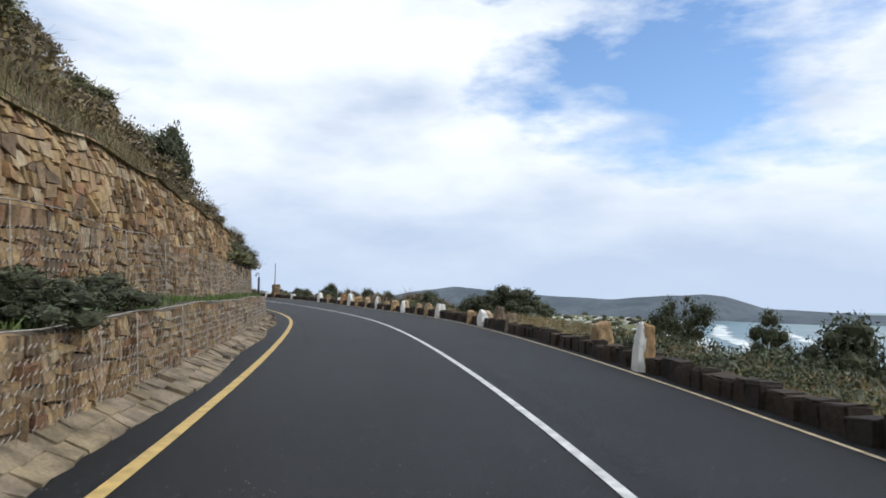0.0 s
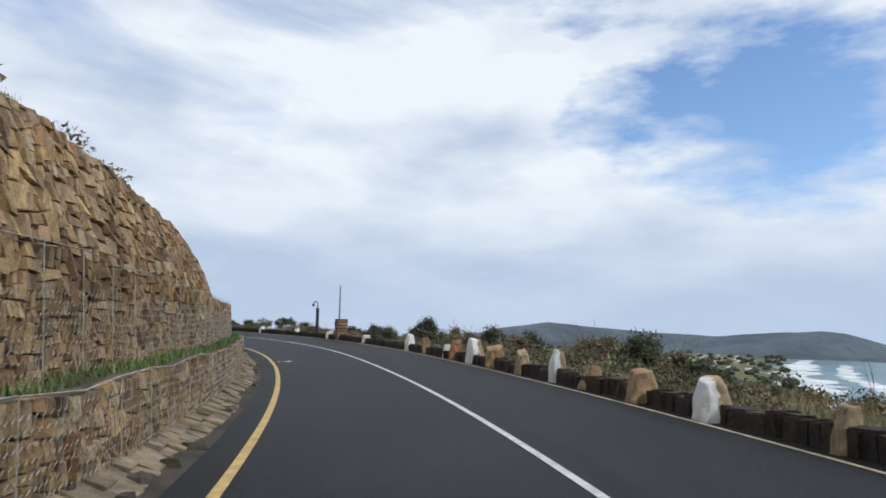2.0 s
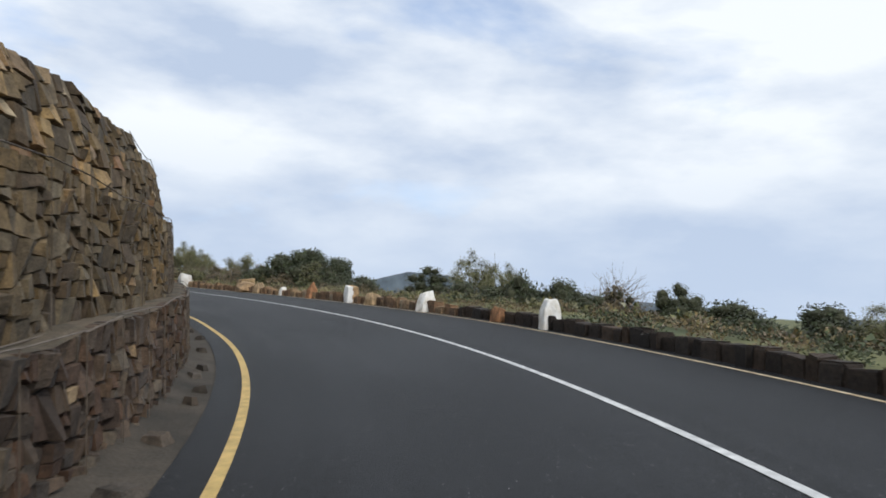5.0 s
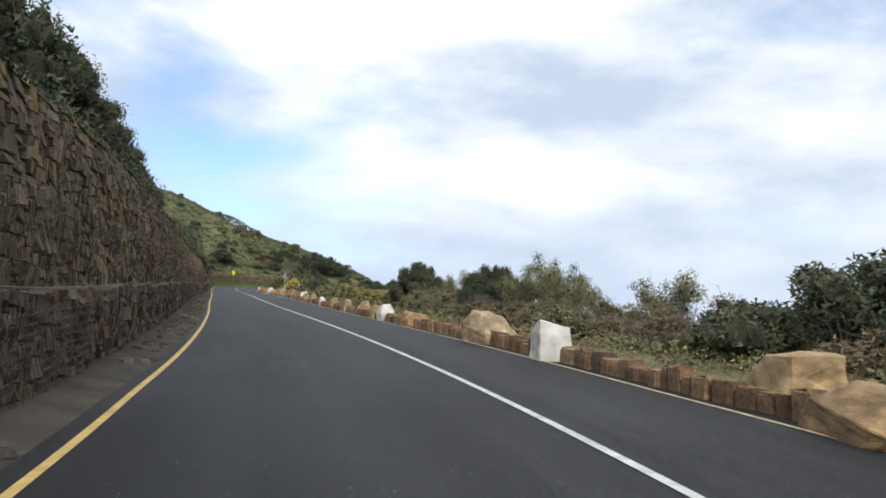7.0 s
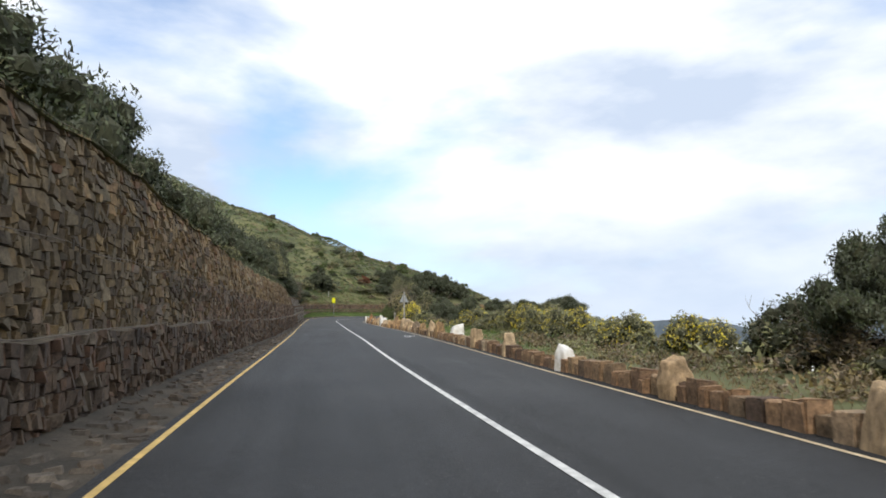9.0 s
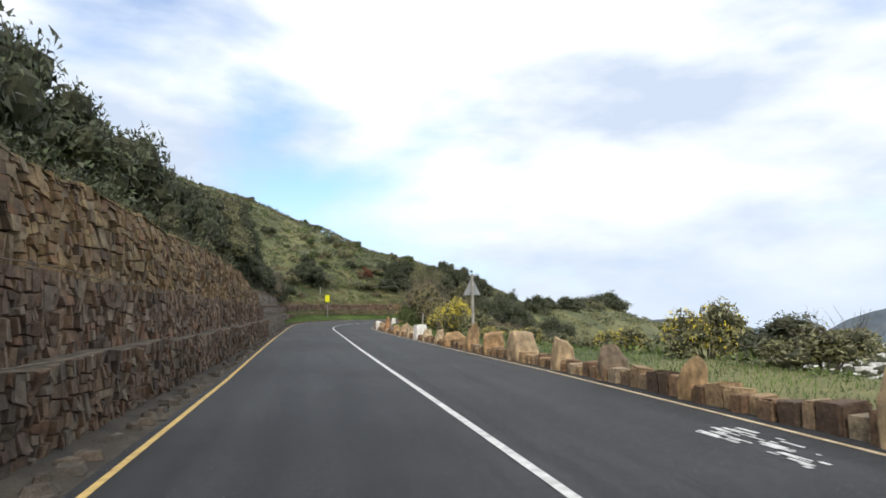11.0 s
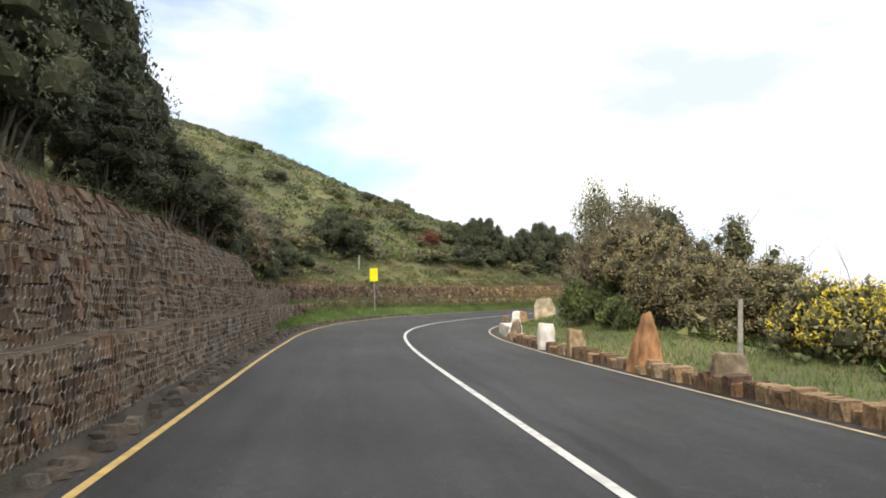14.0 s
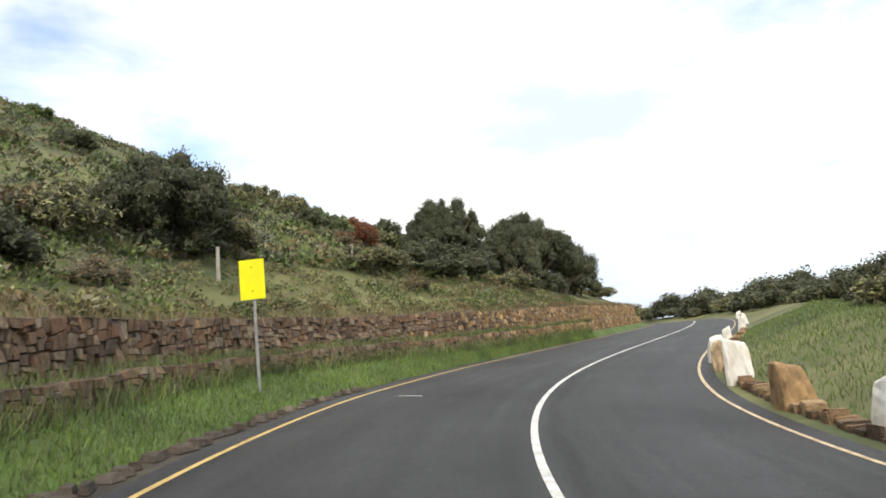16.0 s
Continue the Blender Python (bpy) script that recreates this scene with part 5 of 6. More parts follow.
PROTO = {
    "dark": make_bush(1, "leaf_dark", "dense dark green coastal shrub", size=0.078, core=0.6),
    "dark2": make_bush(2, "leaf_dark", "rounded dark evergreen coastal thicket", n=32, high=0.95, rad=0.33, count=4900, size=0.078, core=0.6),
    "olive": make_bush(3, "leaf_olive", "rounded olive-green scrubby bush", bare=0.1),
    "olive2": make_bush(4, "leaf_olive", "straggling olive shrub with grey twigs", bare=0.4),
    "brown": make_bush(5, "leaf_brown", "dry brownish bush with bare twigs", bare=0.4),
    "rust": make_bush(6, "leaf_rust", "small rust-red dying shrub", n=16, count=4000),
    "yellow": make_bush(7, "leaf_olive", "green bush covered with yellow flowers", flowers=1300),
    "gorse": make_bush(8, "leaf_olive", "bush thick with bright yellow flowers", flowers=3000),
    "bright": make_bush(9, "scrub_green", "small fresh yellow-green shrub", n=18, count=6000),
    "tree": make_tree(10, "leaf_dark", "wind-bent milkwood tree with dark crown"),
    "tree2": make_tree(11, "leaf_olive", "open grey-branched coastal tree", spread=1.15, count=19000, size=0.055, airy=0.5),
    "tree3": make_tree(12, "leaf_dark", "tall dense dark coastal tree", spread=0.9, n=64, count=8000),
    "cushion": make_bush(14, "leaf_olive", "rounded heath bush on the hillside", n=14, count=1500, size=0.125),
    "cushion2": make_bush(15, "leaf_dark", "rounded dark heath bush on the hillside", n=14, count=1500, size=0.125),
    "cushion3": make_bush(16, "scrub_green", "fresh green heath bush on the hillside", n=14, count=1500, size=0.125),
    "cushion4": make_bush(17, "leaf_brown", "dry brown heath bush on the hillside", n=14, count=1500, size=0.125, bare=0.2),
    "bare": make_bush(13, "leaf_brown", "leafless grey twiggy coastal shrub", bare=1.0),
}
PROTO["tall"] = make_bush(21, "leaf_dark", "tall dense dark green coastal thicket", n=64, spread=0.5, high=2.1, rad=0.27, count=12500, size=0.052, core=0.6)
PROTO["tall2"] = make_bush(22, "leaf_dark", "tall overhanging dark evergreen thicket", n=74, spread=0.55, high=1.9, rad=0.29, count=13000, size=0.052, core=0.6)
PROTO["tall_olive"] = make_bush(23, "leaf_olive", "tall olive-grey coastal thicket with twigs", n=60, spread=0.5, high=2.0, rad=0.27, count=11000, size=0.061, bare=0.2)
PROTO["tall_brown"] = make_bush(24, "leaf_brown", "tall brownish coastal thicket with twiggy top", n=60, spread=0.55, high=1.8, rad=0.28, count=12000, size=0.06, bare=0.3)
PROTO["dome"] = make_bush(31, "leaf_dark", "broad wind-clipped milkwood thicket with bare stems below", n=130, spread=0.62, low=0.22, high=1.0, rad=0.15, count=42000, size=0.034, squash=0.75, core=0.62)
PROTO["mound"] = make_bush(32, "leaf_dark", "wide rounded brown-green coastal thicket", n=110, spread=0.62, low=0.15, high=1.0, rad=0.17, count=26000, size=0.036, squash=0.75, core=0.62)
PROTO["heap"] = make_bush(33, "leaf_brown", "wide rusty brown thicket with twiggy top", n=110, spread=0.62, low=0.15, high=1.0, rad=0.17, count=30000, size=0.04, squash=0.75, bare=0.3)
PROTO["airy"] = make_tree(34, "leaf_olive", "open coastal tree with pale bare limbs", spread=1.15, n=58, count=22000, size=0.046, airy=0.45)
PROTO["pale"] = make_bush(25, "leaf_pale", "tall olive-tan coastal thicket with twiggy top", n=60, spread=0.5, high=1.9, rad=0.27, count=12000, size=0.052, bare=0.25)
PROTO["pale2"] = make_bush(26, "leaf_pale", "tall straggling tan and green thicket", n=56, spread=0.55, high=1.8, rad=0.27, count=12000, size=0.052, bare=0.4)
TALL = {"dark": "tall", "dark2": "tall2", "olive": "tall_olive", "olive2": "tall_olive", "brown": "tall_brown"}
USED = set()


def plant(kind, s, lat, wide, top, count=[0]):
    """Sets a plant at its place; wide: metres across, top: metres over the road."""
    count[0] += 1
    rng = np.random.RandomState(500 + count[0])
    p = at(float(s), float(lat))
    xy = (np.array([p[0]]), np.array([p[1]]))
    fn = low_h if lat > 0 else hill_h
    h0 = float(fn(np.array([float(s)]), np.array([float(lat)]), *xy)[0]) - 0.1 - (0.06 * wide if wide > 4 else 0.0)
    if wall_lat(s) - back(s) < lat < 0:
        h0 = float(h1(s) if top < 1.8 else h2(s)) - 0.05
    tall = max(top - h0, 0.4, 0.4 * wide)
    if kind in TALL and tall > 0.85 * wide and tall > 1.6:
        kind = TALL[kind]
    high, rad = SIZE[PROTO[kind].name]
    kz = tall / high
    k = max(wide / 2 / rad, kz / 1.6)
    m = Matrix.Translation((p[0], p[1], p[2] + h0)) @ Matrix.Rotation(rng.uniform(0, 6.28), 4, "Z") @ Matrix.Diagonal((k, k * rng.uniform(0.9, 1.1), kz, 1))
    if kind in USED:
        own = PROTO[kind].matrix_basis.to_scale()
        return copy_thing(PROTO[kind], m @ Matrix.Diagonal((1 / own.x, 1 / own.y, 1 / own.z, 1)))
    USED.add(kind)
    PROTO[kind].matrix_world = m
    return PROTO[kind]


# thickets: kind, along the road, offset from the centre line, width, top over the road
THICKET = (
    # above the wall at the start
    "brown 8 -6.6 1.5 3.7; olive 11 -7.4 1.6 4.8; brown 13 -6.6 1.5 4.2; olive 15 -7.2 1.6 4.8; dark2 17.6 -6.1 1.4 4.8; dark 19.8 -6.2 1.3 4.5; brown 16.5 -5.7 1.5 3.3; brown 22.5 -5.6 1.3 3.2; brown 20 -5.6 1.3 3.2; "
    "brown 6 -9.5 2.2 6.6; olive 12 -9.8 2.2 7.2; brown 17 -9.2 1.8 6.7; brown 20 -8.6 1.5 6.0; olive 9 -8.4 1.8 5.8; brown 14 -8.2 1.8 5.8; brown 18.5 -7.2 1.3 4.7; olive2 31 -6.4 .9 4.4; dark 36 -6.7 .7 4.3; olive 43 -6.8 .6 4.2; dark 47.5 -6.7 .7 4.0; dark 53 -6.6 .8 3.8; olive 56 -6.4 .6 3.7; "
    "olive 20.2 -4.75 1.5 2.3; dark 21.8 -4.75 1.6 2.45; brown 23.6 -4.7 1.4 2.3; olive 29 -5.25 1.3 3.2; brown 26.6 -5.1 1.7 3.3; brown 28 -5.3 1.8 3.6; olive 31 -5.4 1.4 3.0; dark 24.8 -4.9 1.4 2.6; dark 5.6 -4.2 1.2 1.22; dark 7.4 -4.2 1.0 1.12; "
    # above the tall wall
    "dark 98 -6.6 1.0 3.9; olive 90 -6.4 .6 3.7; dark 105 -7.0 1.3 4.4; dark2 111 -7.4 2.2 5.6; tree3 115 -8.0 2.6 6.9; dark 118 -7.6 2.8 6.7; dark2 121 -7.8 2.8 7.0; dark 125 -7.9 2.8 7.2; tree 128 -8.2 2.8 7.2; "
    "dark2 130 -7.7 2.8 6.6; dark 134 -7.8 2.8 7.8; tree3 137 -8.0 2.6 7.0; dark2 140 -7.8 3 6.7; dark 145 -7.8 3 6.9; dark2 150 -8.2 3.2 7.4; tree 153 -8.6 3.0 7.1; dark 156 -7.9 3.2 6.6; "
    "dark2 161 -7.4 3 6.3; olive 165 -6.4 2.0 4.6; dark 166 -7.3 3 6.1; dark2 170 -7.2 3 6.2; dark 175 -7.2 3.2 6.4; dark2 179 -7.1 3.2 6.4; dark 183 -7.1 3.0 6.4; dark2 187 -6.8 3.0 6.1; olive2 184 -5.8 1.4 4.2; olive2 178 -5.8 1.3 4.2; "
    "dark 190 -6.8 3.4 6.6; olive 193 -6.6 3.4 6.8; olive 195.5 -6.5 3.2 7.2; dark2 197 -7.4 3.4 7.4; olive 199.5 -6.7 3.4 7.6; dark 202 -6.8 3.4 8.0; dark2 204.5 -6.6 3.4 8.0; dark 207.5 -6.6 3.4 8.1; dark2 209.5 -6.6 2.8 7.4; tree3 212.5 -6.7 2.4 6.4; olive2 212.5 -6.0 2.0 4.6; tree2 215 -6.6 2.6 5.9; "
    "bare 218.5 -6.2 3.2 5.6; bare 216 -5.9 2.8 5.3; bare 221 -6.4 3.0 5.5; bare 214.5 -5.6 2.4 5.0; dark2 218 -6.2 2.6 4.2; dark2 221.5 -6.7 2.6 4.4; dark 224 -7.0 2.8 5.0; dark2 226.5 -7.6 2.8 4.8; dark 229 -8.0 2.6 3.8; dark2 231.3 -8.5 2.2 3.0; dark2 223 -6.1 1.8 2.9; dark 226 -6.8 1.8 2.7; olive 228.6 -7.2 1.6 2.5; dark 207 -5.4 2.0 4.4; dark2 210.5 -5.4 2.2 4.6; dark 214 -5.5 2.2 4.6; dark2 203 -5.3 2.0 4.6; dark 199 -5.3 2.0 4.8;  olive2 222 -8 3 5.4;  "
    # on the spur over the low wall
    "mound 238.2 -11.2 5.2 6.7; olive2 240.4 -11 3.0 5.8; olive 235.4 -11.3 2.6 5.6; dark 238.4 -10.4 2.4 5.0; olive2 240.8 -11.6 2.4 6.0; dark 252.3 -16.5 2.6 8.3; dark2 247 -27 2.8 12.6; bare 251.6 -14 1.8 6.6; rust 250.9 -12.5 2.2 6.9; cushion2 259 -16 2.8 8.4; olive 255 -15 2.4 7.2; bright 232.2 -9.5 1.2 4.0; olive 243.5 -13.5 1.8 6.0; dark 246.5 -15.5 1.6 7.2; olive2 233.5 -14 1.8 6.6; olive 229 -13 1.8 6.8; dark2 226 -17 2.2 9.6; olive 240 -22 2.2 11.5; "
    "mound 263 -13.5 3.6 7.8; dome 256 -10.2 3.8 8.0; mound 262 -9.2 4.8 7.1; dome 267 -9.4 6.0 8.2; mound 273 -9 5.2 7.5; dark 279 -8.8 4.6 6.0; dark 251 -9.2 4.6 4.6; dark2 255 -9.4 4.0 5.0; olive 246.5 -9.2 3.4 3.6; olive 259 -8 3.2 4.2; dark 264 -7.6 3.4 4.2; olive 287 -8 3.6 4.2; "
    "bare 230 -9.0 1.8 3.9; bare 233.5 -8.2 1.6 3.3; brown 247 -7.6 1.6 2.6; "
    # seaward, at the start
    "dark 12.5 8.2 2.2 .8; dark2 9 7.5 2.2 .6; mound 31.9 7.4 4.6 .9; brown 37 8.6 2.6 .7; olive 40.5 8.4 2.2 .3; dark 20 12 1.6 .5; tree 25.5 12.4 1.6 .8; "
    "heap 49.2 8.6 5.0 1.2; dark 46.6 8.4 2.6 .9; brown 54.5 7.4 2.6 1.0; brown 59 7.2 2.6 1.0; brown 44 8.2 2.4 .95; dark 57.5 7.8 2.2 .9; dark2 64.8 4.7 2.2 .42; brown 78.5 7.4 3.4 .95; airy 83 7.4 1.8 .75; dark 86.5 7.4 2.4 .5; dark 65 7.8 2.4 1.2; brown 62 7.8 2.4 1.25; bare 49 8 2 1.3; dark 72 6.8 2.0 .5; brown 76 6.6 2 .6; tree 80 7 1.8 .9; dark 84 7 2 .6; "
    "dark 41 6.8 1.6 .3; "
    # seaward, on the bend and the straight
    "bare 91.5 8.5 2.2 1.5; dark 93.5 8.2 2.2 .9; airy 97.4 9.0 1.5 1.4; dark 96 7.4 1.8 .6; airy 99.8 9.6 1.9 1.95; olive2 98 7.6 2.0 .7; dark 101.9 8.9 2.5 1.3; olive2 101 7.0 1.4 .5; bare 105.5 8 1.6 .9; brown 107 7.0 1.6 .5; "
    "dome 113.6 9.8 7.8 2.1; dark2 109.2 8.6 2.4 1.0; dark2 117.4 9.4 2.4 1.1; olive 112 7.0 1.8 .4; brown 108.5 7.6 1.8 .7; olive2 118 7.4 2.0 .8; "
    "tree2 119.5 8.6 2.4 1.9; bare 117.5 7.4 2 1.3; olive2 122 7.2 2.2 1.2; airy 125.5 8.8 2.4 2.3; brown 128 7.2 2.2 1.2; brown 131.5 7 2 1.2; bare 134 7.6 2 1.7; tree2 135.5 8.4 2.2 2.2; olive2 137.5 7.4 2 1.5; brown 124 6.6 1.6 .9; olive 130 6.4 1.5 .8; brown 136 6.4 1.6 .9; "
    "bare 120.5 7.4 1.8 .95; brown 122.5 7.2 2.0 1.3; airy 124 8.4 2.2 2.1; airy 127.8 8.6 2.8 2.65; brown 126 7.0 2.0 1.1; bare 129.5 7.2 2.0 1.4; dome 131 8.4 3.0 2.3; olive 133.5 7.4 2.2 1.3; brown 135.5 7.2 2.0 1.5; "
    "bare 137 7.4 2.0 1.9; dome 141.2 8.0 3.1 2.65; olive2 139 7.2 2.0 1.4; dark 144 7.6 2.0 1.4; yellow 147 7.2 1.8 1.0; yellow 150.5 7.0 1.9 1.0; olive 153.5 7.6 2.0 1.0; yellow 156.5 7.4 2.0 1.2; yellow 160 7.4 2.1 1.2; "
    "yellow 163 7.5 2.2 1.4; yellow 166 7.6 2.1 1.05; olive2 170 7.8 2.2 1.2; yellow 173.5 7.6 2.2 1.25; dark 171.5 8.2 2.2 1.0; olive 181 8.4 2.0 .1; yellow 178.5 7.8 1.8 .5; yellow 188 7.8 1.6 .0; olive 186 8.6 2 .0; yellow 191.5 7.2 1.6 .4; "
    "gorse 207.4 7.6 2.4 1.6; gorse 201.6 7.6 1.6 2.1; brown 204.6 7.8 2.6 1.6; olive 199 8.0 2.4 1.7; brown 196 8.4 2.4 1.0; dark 206 9.2 2.4 1.5; olive 194 8.4 2.2 .6; "
    # inside the bend
    "heap 208.8 9.4 3.2 1.5; pale 211 8.6 2.6 2.3; pale2 213.5 8.4 3.0 3.1; pale 216 8.1 3.0 3.8; bare 219 8.0 3.2 5.5; pale2 218.5 7.8 3.2 4.5; bare 221.5 7.4 2.8 5.0; pale 221.5 7.0 2.8 4.0; bright 219.5 6.6 2.2 2.0; pale2 222.5 7.6 2.6 3.5; tree2 221.6 8.4 3.6 5.6; airy 224.4 8.3 3.4 4.9; bright 216.5 6.8 1.8 1.4; dark 220.5 9.4 3.4 4.4; pale 214 10.4 3.0 2.7; olive 223 9.8 3.2 4.2; dark2 210 11 2.6 1.2; olive 217.5 10.8 3.0 3.9; mound 203.4 10.8 5.6 1.9; heap 199.2 9.8 4.2 1.05; olive 196 9.2 3.0 .7; mound 207.5 12 5.0 2.2; heap 212 12.5 5.0 2.4; dark2 193 10 2.6 .3; dark 189 10.5 2.6 -.1; mound 200 13 5.0 .6; "
    "dark 230 12 3.6 3.2; olive 234 10.5 3.0 2.7; dark 238 11 3.6 3.0; dark 242 9.6 3.4 2.7; dark2 247 11 4.4 3.2; olive 251 9.4 3.4 2.6; dark 258 10 4.4 3.0; dark2 263 9 4 2.7; dark 270 9.4 4.6 2.8; dark 276 8.6 4 2.5; olive 283 9 5.0 2.6; dark2 288 8 5.0 2.5; dark2 294 8.6 8.5 2.5; dark 301 8.8 9 2.6; olive 307 9 8.5 2.6; dark2 313 9 9 2.7; dark 319 9 9 2.6; olive 325 9 8.5 2.5; dark2 331 9 9 2.4; dark 338 9 9 2.3; dark2 345 9 9 2.3")


def thickets():
    for row in THICKET.split(";"):
        kind, s, lat, wide, top = row.split()
        plant(kind, float(s), float(lat), float(wide), float(top))


def hedge(seed, s0, s1, step, kinds, lat, wide, top):
    """A run of heath along the seaward side."""
    rng = np.random.RandomState(seed)
    for s in np.arange(s0, s1, step):
        plant(kinds[rng.randint(len(kinds))], s + rng.uniform(-0.5, 0.5), rng.uniform(*lat), rng.uniform(*wide), rng.uniform(*top))


thickets()
def heath(seed, count, s0, s1, near, deep):
    """Bushes scattered up the hillside, larger and closer together low down."""
    rng = np.random.RandomState(seed)
    for _ in range(count):
        s, up, w = rng.uniform(s0, s1), near + (deep - near) * rng.rand() ** 1.3, rng.uniform(1.0, 2.6)
        lat = float(wall_lat(s) - back(s)) - up
        p = at(s, lat)
        h = float(hill_h(np.array([s]), np.array([lat]), p[0:1], p[1:2])[0])
        plant("cushion" + ("", "2", "3", "4", "3", "")[rng.randint(6)], s, lat, w, h + w * rng.uniform(0.4, 0.62))


heath(41, 110, 212, 300, 4.0, 48.0)
hedge(1, 110, 146, 2.0, ("brown", "olive2", "olive", "brown"), (6.8, 8.2), (1.8, 2.6), (0.9, 1.6))
hedge(2, 112, 142, 2.8, ("brown", "dark", "olive"), (8.6, 9.8), (2.2, 3.0), (1.2, 1.9))
hedge(3, 90, 110, 2.2, ("dark", "olive2", "dark2"), (7.6, 9.2), (1.8, 2.4), (0.5, 1.0))
hedge(4, 53, 66, 2.4, ("brown", "dark", "brown"), (6.8, 8.6), (2.0, 2.8), (0.6, 1.1))


def scrub(name, mat, seed, count, area, size, label, per=32, near=3.5, blade=1.0, start=0.2):
    """Low cushions of scrub over a stretch of hillside."""
    rng = np.random.RandomState(seed)
    s, lat = rng.uniform(area[0], area[1], count), rng.uniform(0, 1, count)
    if area[2] > 0:
        lat = wall_lat(s) - back(s) - start - (area[2] - 6.0) * lat ** 1.4
    else:
        lat = near + (-area[2] - near) * lat
    if area[2] < 0:
        lat = right_edge(s) + lat
    p = at(s, lat)
    fn = hill_h if area[2] > 0 else low_h
    p[:, 2] += fn(s, lat, p[:, 0], p[:, 1])
    r = size * rng.uniform(0.5, 1.5, count)
    n = len(p) * per
    k = np.repeat(np.arange(len(p)), per)
    d = rng.normal(size=(n, 3))
    d[:, 2] = np.abs(d[:, 2])
    d /= np.linalg.norm(d, axis=1)[:, None]
    c = p[k] + d * (r[k] * rng.uniform(0.6, 1.05, n))[:, None] * np.array([1, 1, 0.75])
    a = d + rng.normal(size=(n, 3)) * 0.6
    a /= np.linalg.norm(a, axis=1)[:, None]
    b = np.cross(a, rng.normal(size=(n, 3)))
    b /= np.linalg.norm(b, axis=1)[:, None]
    ln = (r[k] * rng.uniform(0.18, 0.4, n) * blade)[:, None]
    V = np.stack([c - a * ln * 0.5 - b * ln * 0.3, c - a * ln * 0.3 + b * ln * 0.45, c + a * ln * 0.7], 1).reshape(-1, 3)
    tagged(mesh_ob(name, V, np.arange(3 * n).reshape(-1, 3), M[mat]), label, "scrub", kind="stuff")


scrub("scrub", "scrub_green", 61, 3600, (205, 300, 75), 0.5, "low green heath scrub over the hillside", start=3.5)
scrub("scrub", "scrub_green", 91, 420, (221, 266, 11), 0.34, "low green scrub above the rubble wall", per=74, blade=0.7)
scrub("scrub", "leaf_olive", 92, 380, (221, 266, 11), 0.36, "low olive scrub above the rubble wall", per=74, blade=0.7)
scrub("scrub", "scrub_brown", 93, 260, (221, 266, 11), 0.30, "dry tufts above the rubble wall", per=66, blade=0.72)
scrub("scrub", "scrub_grey", 62, 1900, (205, 300, 75), 0.5, "low grey-green heath scrub over the hillside", start=3.5)
scrub("scrub", "scrub_brown", 63, 1700, (205, 300, 75), 0.5, "low dry brown scrub over the hillside", start=3.5)
scrub("scrub", "leaf_dark", 64, 950, (90, 215, 26), 0.5, "dark scrub above the tall wall", per=140, blade=0.42)
scrub("scrub", "leaf_brown", 83, 700, (90, 160, -10), 0.36, "brown scrub on the seaward verge", near=1.8, per=115, blade=0.5)
scrub("scrub", "leaf_olive", 84, 500, (90, 160, -10), 0.36, "olive scrub on the seaward verge", near=1.8, per=115, blade=0.5)
scrub("scrub", "scrub_brown", 65, 500, (-10, 90, 30), 0.5, "dry brown scrub above the first wall", start=0.6, per=170, blade=0.42)
scrub("scrub", "leaf_brown", 70, 520, (0, 32, 22), 0.5, "brown scrub above the first wall", start=0.5, per=170, blade=0.42)
scrub("scrub", "leaf_dark", 80, 900, (210, 300, 60), 0.45, "dark bushes dotted over the hillside", start=5.0, per=70, blade=0.8)
scrub("scrub", "leaf_dark", 81, 450, (36, 88, -9), 0.36, "low dark scrub behind the rubble kerb", near=1.3, per=115, blade=0.5)
scrub("scrub", "leaf_dark", 87, 260, (2, 17, -8), 0.36, "dark scrub close behind the kerb", near=1.0, per=115, blade=0.5)
scrub("scrub", "leaf_brown", 82, 300, (34, 88, -9), 0.36, "low brown scrub behind the rubble kerb", near=1.3, per=115, blade=0.5)
scrub("scrub", "leaf_olive", 66, 1300, (33, 160, -14), 0.42, "low olive scrub on the seaward slope")
scrub("scrub", "leaf_dark", 67, 600, (33, 160, -14), 0.40, "low dark scrub on the seaward slope")
scrub("scrub", "leaf_olive", 85, 900, (192, 300, -38), 0.55, "olive scrub over the ground inside the bend", near=4.5)
scrub("scrub", "leaf_dark", 86, 500, (192, 300, -38), 0.6, "dark scrub over the ground inside the bend", near=5.0)
scrub("scrub", "scrub_green", 68, 500, (150, 230, -14), 0.35, "low green scrub beyond the grass")


def grass(seed, count, s0, s1, lo, hi, fn, high, label, mat="blades"):
    rng = np.random.RandomState(seed)
    s = rng.uniform(s0, s1, count)
    lat = lo(s) + (hi(s) - lo(s)) * rng.uniform(0, 1, count)
    p = at(s, lat)
    p[:, 2] += fn(s, lat, p[:, 0], p[:, 1]) - 0.01
    a = rng.uniform(0, 2 * np.pi, count)
    w = rng.uniform(0.006, 0.014, count)
    h = high * rng.uniform(0.5, 1.5, count)
    side = np.stack([np.cos(a), np.sin(a), 0 * a], 1)
    lean = rng.normal(0, 0.35, (count, 2)) * h[:, None]
    tip = p + np.stack([lean[:, 0], lean[:, 1], h], 1)
    V = np.stack([p - side * w[:, None], p + side * w[:, None], tip], 1).reshape(-1, 3)
    tagged(mesh_ob("grass", V, np.arange(3 * count).reshape(-1, 3), M[mat]), label, "grass", kind="stuff")


grass(71, 34000, 219, 262, lambda s: wall_lat(s) + 0.05, lambda s: verge_edge(s) - 0.02, verge_h, 0.12, "lush green grass on the bank below the wall")
